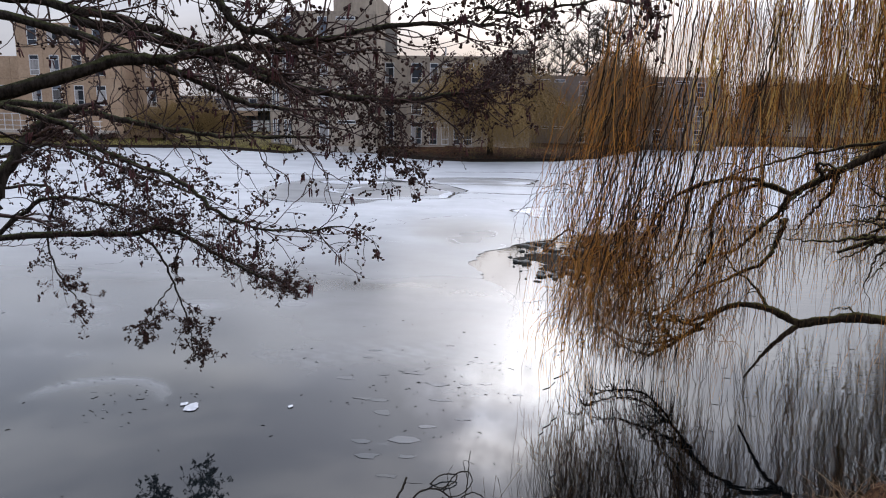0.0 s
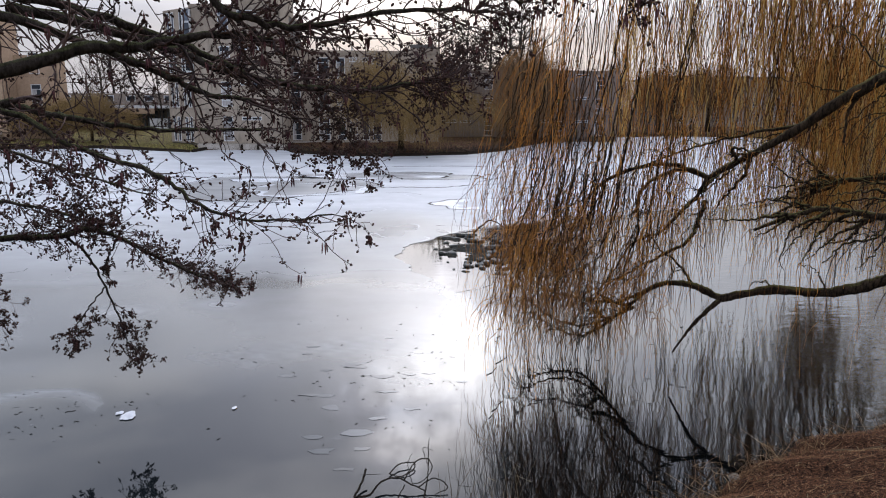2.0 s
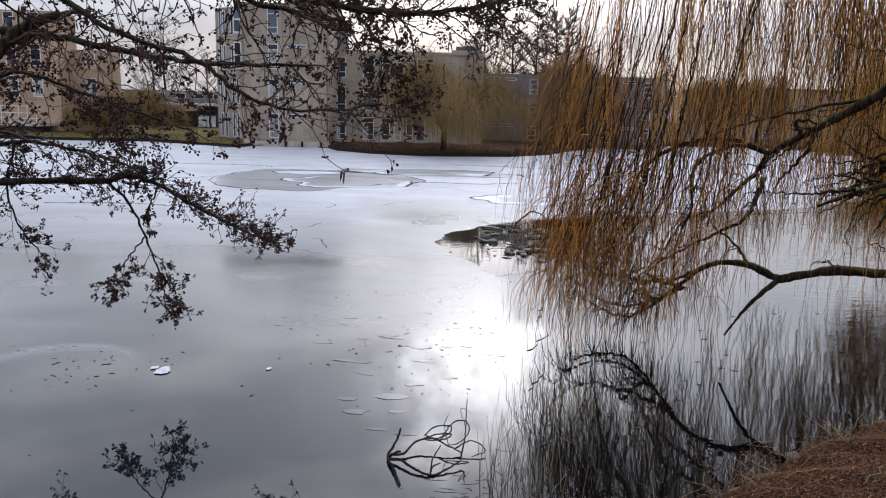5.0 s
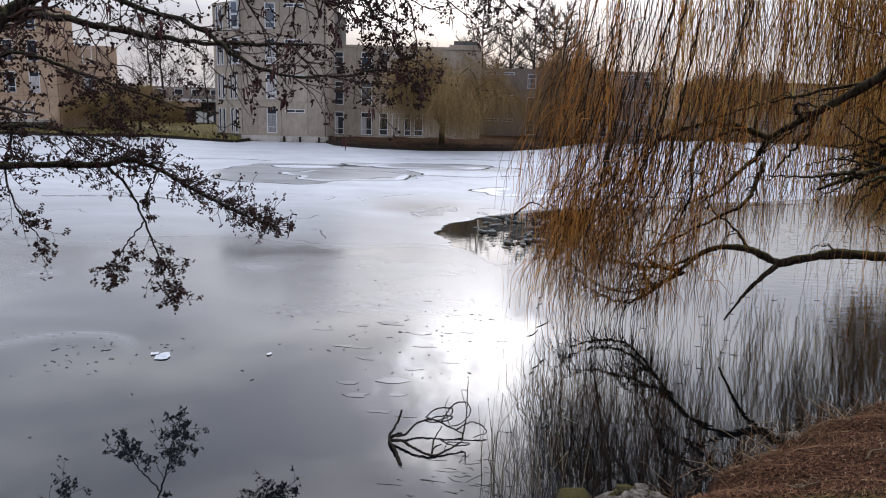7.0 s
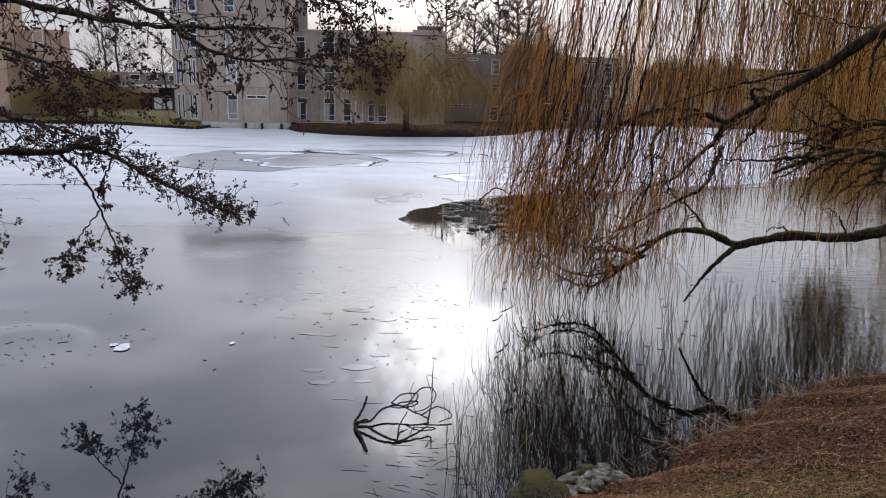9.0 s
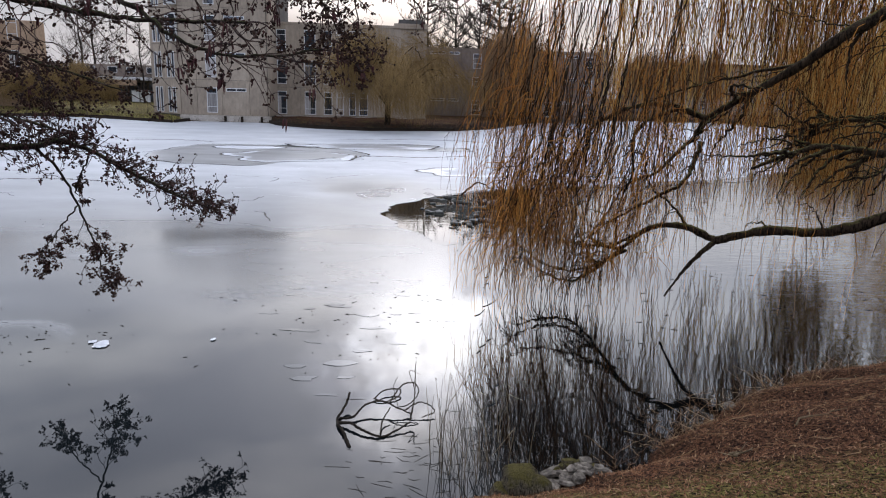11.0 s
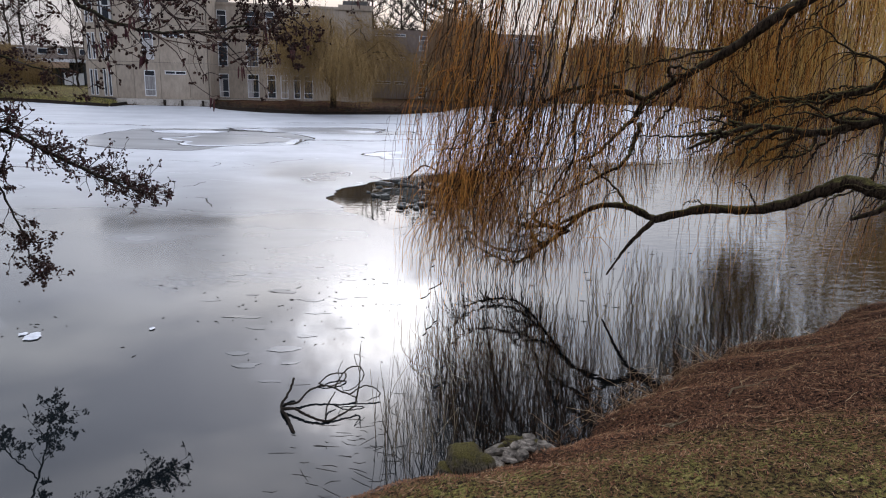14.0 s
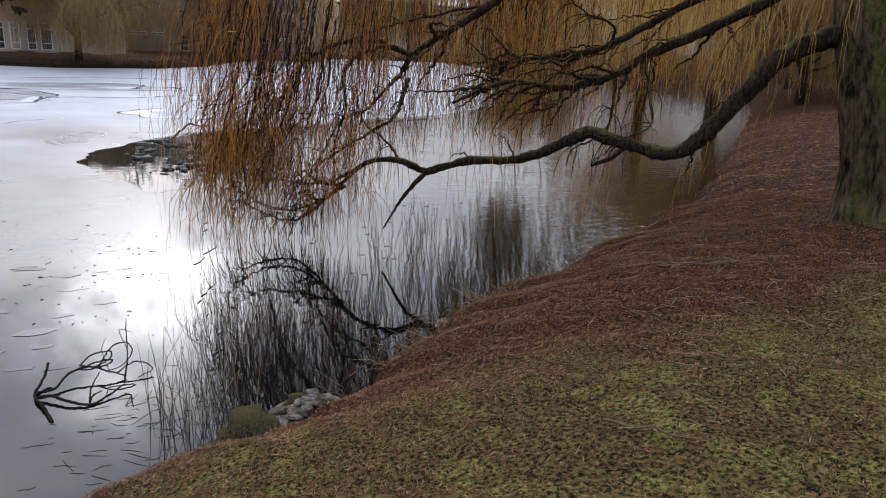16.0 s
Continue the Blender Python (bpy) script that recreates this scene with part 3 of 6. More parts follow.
THICK = {"low": (0.125, 0.046), "low_end": (0.048, 0.018), "stub": (0.034, 0.012), "second": (0.085, 0.02), "third": (0.08, 0.018),
         "upper": (0.11, 0.035), "crown_a": (0.17, 0.03), "crown_b": (0.16, 0.03), "crown_c": (0.17, 0.03), "crown_d": (0.16, 0.03)}
SPRAYS = [
    [(4.06, 8.87, 2.55), (3.95, 8.90, 2.30), (3.67, 8.77, 2.09), (3.42, 8.73, 1.86), (3.10, 8.85, 1.68), (2.91, 9.00, 1.28), (2.71, 9.15, 0.87)],
    [(4.06, 8.87, 2.55), (3.77, 9.06, 2.64), (3.37, 8.96, 2.52), (3.16, 8.95, 2.26), (3.16, 8.85, 1.84), (3.02, 8.88, 1.38), (3.00, 8.80, 0.87)],
    [(4.03, 8.82, 2.25), (3.88, 8.69, 1.94), (3.69, 8.55, 1.73), (3.42, 8.66, 1.54), (3.10, 8.76, 1.33), (2.83, 9.05, 1.04), (2.51, 9.24, 0.69)],
    [(4.06, 8.87, 2.55), (3.63, 9.10, 2.71), (3.04, 9.13, 2.62), (2.70, 9.48, 2.30), (2.44, 9.53, 1.75), (2.27, 9.49, 1.12), (2.16, 9.46, 0.63)],
    [(5.01, 8.39, 3.26), (4.45, 8.98, 3.09), (3.85, 8.97, 2.93), (3.22, 9.02, 2.70), (2.82, 9.37, 2.45)],
    [(3.13, 8.66, 0.95), (2.97, 8.80, 0.71), (2.65, 9.10, 0.47), (2.31, 9.32, 0.42), (1.94, 9.55, 0.61), (1.71, 9.70, 0.91)],
    [(3.24, 8.64, 1.07), (2.92, 8.90, 0.84), (2.51, 9.27, 0.80), (2.09, 9.55, 0.86), (1.74, 9.74, 1.14)],
    [(3.07, 8.72, 0.87), (2.72, 9.04, 0.41), (2.45, 9.19, 0.28), (2.10, 9.44, 0.39), (1.87, 9.56, 0.52)],
    [(3.10, 8.67, 0.84), (2.83, 8.95, 0.60), (2.71, 9.11, 0.72), (2.58, 9.27, 1.00)],
    [(3.73, 8.33, 1.22), (3.61, 8.56, 1.46), (3.34, 8.74, 1.72), (3.30, 8.87, 2.18)],
    [(5.47, 7.27, 2.27), (5.30, 7.20, 2.05), (5.00, 7.30, 1.95), (4.75, 7.25, 1.75)],
    [(6.04, 6.96, 2.47), (5.90, 6.80, 2.10), (5.75, 6.75, 1.75), (5.35, 6.75, 1.60), (5.20, 6.70, 1.40)],
    [(6.35, 6.84, 2.70), (6.20, 6.50, 2.25), (6.10, 6.30, 1.95), (5.80, 6.30, 1.80), (5.40, 6.40, 1.75)],
    [(5.38, 8.25, 2.56), (5.10, 8.20, 2.75), (4.90, 8.30, 2.95)],
    [(6.00, 7.76, 2.69), (5.60, 7.60, 2.60), (5.20, 7.75, 2.65), (4.90, 7.80, 2.50)],
    [(6.36, 7.52, 2.83), (6.10, 7.20, 3.05), (5.60, 7.20, 3.20), (5.30, 7.30, 3.45)],
    [(6.04, 6.96, 2.47), (5.70, 7.00, 2.55), (5.40, 7.10, 2.45), (5.10, 7.10, 2.50), (4.80, 7.30, 2.40)],
]


def strand(geo, rng, root, tip_z, drift, radius, twigs=1, wave=0.05, phase=None):
    """One hanging willow shoot: it leaves its limb outwards, then falls."""
    root = Vector(root)
    fall = max(0.3, root.z - tip_z)
    n = max(6, min(24, int(fall * 7.0)))
    sway = Vector((rng.choice((-1, 1)), rng.uniform(-1, 1), 0)) * wave * rng.uniform(0.6, 1.3)
    phase, pts = rng.uniform(0, 6.28) if phase is None else phase + rng.uniform(-0.6, 0.6), []
    for i in range(n):
        u = i / (n - 1)
        bow = drift * (1 - (1 - min(1, u * 1.6)) ** 2)
        p = root + bow + Vector((0, 0, 0.10 * math.sin(min(1, u * 4) * 3.14) - fall * u))
        p += sway * math.sin(phase + u * fall * 2.6) * min(1, u * 2) + Vector((rng.uniform(-1, 1), rng.uniform(-1, 1), 0)) * 0.024 * (i > 0)
        pts.append(p)
    geo.tube(pts, taper(radius, radius * 0.45, n), 3, cap=False)
    for _ in range(twigs):
        k = rng.randrange(1, n - 1)
        out = Vector((rng.uniform(-1, 1), rng.uniform(-1, 1), 0)).normalized() * rng.uniform(0.05, 0.16)
        length = rng.uniform(0.25, 0.8)
        low = max(0.06, pts[k].z - length)
        geo.tube([pts[k], pts[k] + out * 0.5 + Vector((0, 0, -0.06)), Vector((pts[k].x + out.x, pts[k].y + out.y, (pts[k].z + low) / 2)),
                  Vector((pts[k].x + out.x * 1.1 + rng.uniform(-0.03, 0.03), pts[k].y + out.y * 1.1, low))], taper(radius * 0.6, radius * 0.35, 4), 3, cap=False)


def build_willow():
    rng = random.Random(11)
    x, y = WILLOW
    z0 = float(land(x, y))
    tree = thing("willow_tree", "old weeping willow with mossy bark and bare orange twigs", "tree", (x, y, z0))
    inv = Matrix.Translation((-x, -y, -z0))

    def put(name, geo, mat, label=""):
        ob = part(name, geo, mat, tree, label)
        ob.matrix_parent_inverse = inv
        return ob

    g = Geo()
    rings, sides = 110, 84
    axis = smooth_line([(x, y, z0 - 0.35), (x - 0.03, y + 0.02, z0 + 0.4), (x - 0.27, y + 0.13, z0 + 1.4), (x - 0.50, y + 0.25, 3.4), (x - 0.62, y + 0.35, 5.8)], rings)
    for i, c in enumerate(axis):
        u = i / (rings - 1)
        r = 0.40 + 0.22 * math.exp(-u * 9) - 0.06 * u + (0.05 if u > 0.8 else 0)
        for k in range(sides):
            w = 2 * math.pi * k / sides
            rr = r * (1 + 0.07 * math.sin(3 * w + 1.0 + u) + 0.05 * math.sin(7 * w + u * 3) + 0.16 * math.exp(-u * 10) * math.sin(5 * w + 0.6)
                      + 0.05 * noise.noise(Vector((math.cos(w) * 2, math.sin(w) * 2, c.z * 1.3))))
            rr -= 0.075 * abs(noise.noise(Vector((math.cos(w) * 7, math.sin(w) * 7, c.z * 0.9)))) - 0.012 * noise.noise(Vector((math.cos(w) * 17, math.sin(w) * 17, c.z * 4.0)))
            g.v.append((c.x + rr * math.cos(w), c.y + rr * math.sin(w), c.z))
    for i in range(rings - 1):
        for k in range(sides):
            q = (k + 1) % sides
            g.f.append((i * sides + k, i * sides + q, (i + 1) * sides + q, (i + 1) * sides + k))
    put("trunk", g, M["willow_bark"], "thick ridged trunk with green moss")
    for name, pts in WILLOW_BOUGHS.items():
        a, b = THICK[name]
        n = 10 * len(pts)
        g = Geo()
        line = rough_line(pts, n, 0.005, rng)
        line[0], line[-1] = Vector(pts[0]), Vector(pts[-1])
        g.knobbly(line, taper(a, b, n, 0.8), 14, rng.uniform(0, 40))
        put("limb", g, M["limb_bark"])
    g = Geo()
    g.tube([(5.85, 6.42, 1.66), (5.72, 6.50, 1.50), (5.52, 6.62, 1.40)], [0.04, 0.032, 0.02], 7)
    put("limb_snag", g, M["limb_bark"])
    for which, pts in enumerate(SPRAYS):
        g = Geo()
        n = 6 * len(pts)
        line = rough_line(pts, n, 0.012, rng)
        g.tube(line, taper(0.036 if which < 4 else 0.023, 0.007, n, 0.8), 6)
        for _ in range(34 if 5 <= which <= 8 else 14):
            k = rng.randrange(4, n - 1)
            out = Vector((rng.uniform(-1, 0.3), rng.uniform(-0.6, 0.6), rng.uniform(-0.5, 0.5))) * 0.35
            g.tube(rough_line([line[k], line[k] + out * 0.5, line[k] + out + Vector((0, 0, -0.12)), line[k] + out * 1.2 + Vector((0, 0, -0.4))], 8, 0.012, rng), taper(0.008, 0.003, 8), 4, cap=False)
        put("branch", g, M["limb_bark"])
    # arching side branches; the shoots hang from them
    orange, brown, straw = Geo(), Geo(), Geo()

    def hang(p, low, radius, twigs=1, wave=0.05, dark=0.35, drift=None):
        if rng.random() < 0.27:
            return
        radius *= 1.08
        geo = straw if dark < 0 and rng.random() < 0.7 else brown if rng.random() < dark else orange
        drift = drift if drift is not None else Vector((rng.gauss(0, 0.10), rng.gauss(0, 0.10), 0))
        strand(geo, rng, p, max(0.30 + abs(rng.gauss(0, 0.22)), low), drift, radius, twigs, wave)

    def side_branch(pts, a, b, wobble=0.02):
        g = Geo()
        n = 5 * len(pts) + 6
        line = rough_line(pts, n, wobble, rng)
        g.tube(line, taper(a, b, n, 0.8), 6)
        put("branch", g, M["limb_bark"])
        return line

    def nearer(v, k=0.87):     # the same hang, closer to the water's edge
        return Vector((v.x * k, v.y * k, 2.77 + (v.z - 2.77) * k))

    for i in range(62):       # the curtain: branches arch down towards the islet
        top = Vector((rng.uniform(1.75, 3.0) if rng.random() < 0.55 else rng.uniform(2.6, 4.2), rng.uniform(8.9, 11.0), rng.uniform(1.7, 4.2)))
        end = Vector((max(1.3, top.x - rng.uniform(0.05, 0.65)), top.y + rng.uniform(-0.6, 0.3), max(0.6, top.z - rng.uniform(1.2, 2.8))))
        top, end = nearer(top), nearer(end)
        mid = top * 0.45 + end * 0.55 + Vector((rng.uniform(-0.10, 0.06), 0, 0.12))
        line = side_branch([top + Vector((0.10, -0.1, 0.9)), top, mid, end * 0.75 + mid * 0.25 + Vector((0.03, 0, 0.0)), end], rng.uniform(0.0045, 0.010), 0.003, 0.022)
        dark = rng.choice((0.10, 0.25, 0.7))
        for _ in range(rng.randrange(10, 26)):
            p = line[rng.randrange(5, len(line))] + Vector((rng.gauss(0, 0.05), rng.gauss(0, 0.05), 0))
            hang(p, p.z - rng.choice((0.4, 0.8, 1.3)) * rng.uniform(0.5, 1.1), rng.uniform(0.0029, 0.0047), 1, rng.uniform(0.02, 0.09), dark, Vector((rng.gauss(-0.05, 0.15), rng.gauss(0, 0.12), 0)))
    for i in range(26):       # the low, bright hem of the curtain
        top = Vector((rng.uniform(1.9, 3.0), rng.uniform(8.9, 10.3), rng.uniform(1.4, 2.5)))
        end = nearer(top + Vector((-rng.uniform(0.3, 0.8), rng.uniform(-0.3, 0.3), -rng.uniform(0.6, 1.1))))
        top = nearer(top)
        line = side_branch([top + Vector((0.12, 0, 0.7)), top, (top + end) / 2 + Vector((-0.05, 0, 0.12)), Vector((end.x, end.y, max(0.5, end.z)))], 0.009, 0.004, 0.024)
        for _ in range(rng.randrange(14, 24)):
            p = line[rng.randrange(4, len(line))] + Vector((rng.gauss(0, 0.05), rng.gauss(0, 0.05), 0))
            hang(p, p.z - rng.uniform(0.2, 0.75), rng.uniform(0.0028, 0.0044), 1, 0.05, 0.12, Vector((rng.gauss(-0.06, 0.14), rng.gauss(0, 0.1), 0)))
    for i in range(52):       # wavy tresses further out, before the great limb
        px, py = rng.uniform(3.4, 7.2), rng.uniform(9.4, 11.4)
        low, dark, wide = rng.uniform(1.5, 3.3), rng.choice((0.2, 0.5, 0.9)), rng.uniform(0.03, 0.10)
        if from_water(px, py) > -0.3:
            continue
        for _ in range(rng.randrange(2, 7)):
            hang((px + rng.gauss(0, wide), py + rng.gauss(0, wide), rng.uniform(4.8, 7.4)), low + abs(rng.gauss(0, 0.5)), rng.uniform(0.0034, 0.006), 2, rng.uniform(0.06, 0.14), dark, Vector((rng.gauss(0, 0.25), rng.gauss(0, 0.1), 0)))
    for i in range(45):       # the upper tresses, close under the crown
        px, py, shade = rng.uniform(3.4, 7.4), rng.uniform(8.6, 11.2), rng.choice((-1, 0.2, 0.6))
        for _ in range(rng.randrange(3, 8)):
            hang((px + rng.gauss(0, 0.08), py + rng.gauss(0, 0.08), rng.uniform(5.6, 7.6)), rng.uniform(3.8, 4.8), rng.uniform(0.0034, 0.0056), 2, 0.10, shade, Vector((rng.gauss(0, 0.2), rng.gauss(0, 0.1), 0)))
    for i in range(34):       # long tresses from the crown
        px, py = rng.gauss(2.95, 0.50), rng.gauss(9.9, 0.7)
        if not 1.35 < px < 4.6:
            continue
        px, py = px * 0.87, py * 0.87
        low, dark, wave = 0.35 + 0.35 * abs(px - 2.1) + abs(rng.gauss(0, 0.7)), rng.choice((0.1, 0.3, 0.8)), rng.uniform(0.03, 0.09)
        wide, lean = rng.uniform(0.02, 0.08), rng.gauss(-0.08, 0.20)
        for _ in range(rng.randrange(2, 7)):
            hang((px + rng.gauss(0, wide), py + rng.gauss(0, wide), rng.uniform(4.8, 7.0)), low + abs(rng.gauss(0, 0.5)), rng.uniform(0.0032, 0.0054), 2, wave, dark,
                 Vector((lean + rng.gauss(0, 0.06), rng.gauss(0, 0.1), 0)))
    for _ in range(85):       # thin fringe towards the islet
        px, py = rng.uniform(0.85, 1.7), rng.uniform(7.9, 9.3)
        hang((px + 0.5, py, rng.uniform(2.8, 4.6)), rng.uniform(0.45, 1.9), rng.uniform(0.0022, 0.0036), 2, 0.05, 0.4, Vector((-0.5 + rng.gauss(0, 0.08), rng.gauss(0, 0.08), 0)))
    for i in range(155):       # dark tresses over the open water
        px, py = rng.uniform(3.6, 10.5) if rng.random() < 0.4 else rng.uniform(6.0, 10.5), rng.uniform(11.2, 14.6)
        if from_water(px, py) > -0.8:
            continue
        low, shade = rng.uniform(0.5, 2.4), rng.choice((-1, -1, 0.4, 0.8))
        for _ in range(rng.randrange(2, 9)):
            hang((px + rng.gauss(0, 0.09), py + rng.gauss(0, 0.09), rng.uniform(4.6, 6.8)), low + abs(rng.gauss(0, 0.4)), rng.uniform(0.0055, 0.0095), 2, 0.10, shade, Vector((rng.gauss(0, 0.2), rng.gauss(0, 0.1), 0)))
    for i in range(190):      # the crown over the narrow end of the pond, seen again in the ripples
        far = rng.uniform(15.0, 40.0)
        way = math.radians(rng.uniform(35.0, 50.0))
        px, py = far * math.sin(way), far * math.cos(way)
        if from_water(px, py) > 3.0 or (far > 29 and way < math.radians(40)):
            continue
        low, wave = rng.uniform(1.0, 3.6), rng.uniform(0.08, 0.28)
        for _ in range(rng.randrange(3, 9)):
            hang((px + rng.gauss(0, 0.25), py + rng.gauss(0, 0.25), rng.uniform(4.0, 5.5 + far * 0.1)), low + abs(rng.gauss(0, 0.8)), far * rng.uniform(0.00026, 0.0005), 3, wave, -1, Vector((rng.gauss(0, 0.4), rng.gauss(0, 0.15), 0)))
    for name in ("crown_c", "crown_d"):
        line = smooth_line(WILLOW_BOUGHS[name], 40)
        for _ in range(16):
            p = line[rng.randrange(12, 40)]
            q = p + Vector((rng.uniform(0.5, 4.0), rng.uniform(1.0, 5.0), rng.uniform(-0.3, 1.4)))
            side_branch([p, p * 0.6 + q * 0.4 + Vector((0, 0, 0.5)), q, q + Vector((0.4, 0.5, -0.8)), q + Vector((0.6, 0.8, -2.4))], 0.050, 0.009, 0.05)
    for i in range(18):       # a bright tuft that almost touches the water
        a, r = rng.uniform(0, 6.28), rng.uniform(0.1, 1.3)
        foot = Vector((9.3 + r * math.cos(a), 14.2 + 0.8 * r * math.sin(a), 1.2 + 0.5 * r))
        line = side_branch([foot + Vector((0.9, -0.6, 4.4)), foot + Vector((0.35, -0.1, 2.6)), foot + Vector((0.1, 0, 1.0)), foot], 0.014, 0.005, 0.03)
        for _ in range(46):
            p = line[rng.randrange(len(line) // 2, len(line))] + Vector((rng.gauss(0, 0.12), rng.gauss(0, 0.12), 0))
            hang(p, max(0.30, p.z - rng.uniform(0.4, 1.0)), rng.uniform(0.004, 0.0065), 1, 0.06, -1, Vector((rng.gauss(0, 0.2), rng.gauss(0, 0.15), 0)))
    for _ in range(120):      # yellower shoots behind, over the narrow end of the pond
        px, py = rng.uniform(8.5, 15.0), rng.uniform(8.5, 16.5)
        hang((px, py, rng.uniform(4.4, 7.0)), rng.uniform(1.9, 4.0), rng.uniform(0.003, 0.006), 2, 0.12, -1)
    # crooked side branches of the great limbs, each with its own shoots
    for name, many, reach in (("second", 26, 1.4), ("third", 24, 1.4), ("upper", 28, 1.4), ("low", 5, 0.8), ("crown_c", 9, 1.6), ("crown_d", 8, 1.6)):
        line = smooth_line(WILLOW_BOUGHS[name], 60)
        for _ in range(many):
            k = rng.randrange(8, 58)
            p = line[k]
            along = (line[min(59, k + 1)] - line[k - 1]).normalized()
            d = (along * rng.uniform(0.3, 1.0) + Vector((rng.uniform(-0.8, 0.5), rng.uniform(-0.5, 0.8), rng.uniform(-0.55, 0.55)))).normalized()
            L = reach * rng.uniform(0.4, 1.0)
            pts = [p]
            for _ in range(4):
                d = (d + Vector((rng.uniform(-0.5, 0.5), rng.uniform(-0.5, 0.5), rng.uniform(-0.6, 0.35)))).normalized()
                q = pts[-1] + d * L / 4
                pts.append(Vector((q.x, q.y, max(0.9, q.z))))
            limb = side_branch(pts, rng.choice((0.012, 0.018, 0.032)) * rng.uniform(0.8, 1.1), 0.004, 0.020)
            for _ in range(rng.randrange(5, 13)):
                q = limb[rng.randrange(5, len(limb))]
                hang(q, q.z - rng.uniform(0.15, 0.9), rng.uniform(0.0022, 0.0038), 1, 0.04, 0.25)
    for name, many, drop in (("low_end", 14, 0.4), ("second", 46, 0.8), ("third", 50, 0.9), ("upper", 60, 1.2), ("low", 16, 0.7), ("crown_c", 80, 2.4), ("crown_d", 90, 2.8)):
        line = smooth_line(WILLOW_BOUGHS[name], 60)
        for _ in range(many):
            p = line[rng.randrange(6, 60)]
            hang(p, p.z - rng.uniform(0.15, drop), rng.uniform(0.0024, 0.004), 1, 0.05, -1 if drop > 2 else 0.2)
    for k, pts in enumerate(SPRAYS[:9]):
        line = smooth_line(pts, 40)
        for _ in range(54 if k < 5 else 24):
            p = line[rng.randrange(6, 40)] + Vector((rng.gauss(0, 0.05), rng.gauss(0, 0.08), 0))
            hang(p, p.z - rng.uniform(0.15, 1.0 if k < 5 else 0.5), rng.uniform(0.003, 0.0046), 1 if k < 5 else 0, 0.05, 0.3, Vector((rng.uniform(-0.25, 0.05), rng.uniform(-0.1, 0.1), 0)))
    for _ in range(200):      # short shoots from the trunk's head
        a = rng.uniform(0, 6.28)
        root = (x - 0.55 + 0.55 * math.cos(a), y + 0.3 + 0.55 * math.sin(a), rng.uniform(4.0, 5.6))
        hang(root, rng.uniform(2.3, 4.0), rng.uniform(0.0022, 0.0036), 1, 0.05, -1, Vector((math.cos(a), math.sin(a), 0)) * rng.uniform(0, 0.6))
    tagged(put("twig_curtain", orange, M["willow_twig"], "bare orange-brown hanging twigs"), kind="stuff")
    tagged(put("pale_twig_curtain", straw, M["straw_twig"], "straw-yellow hanging twigs"), kind="stuff")
    tagged(put("dark_twig_curtain", brown, M["dark_twig"], "dark brown hanging twigs"), kind="stuff")


build_willow()

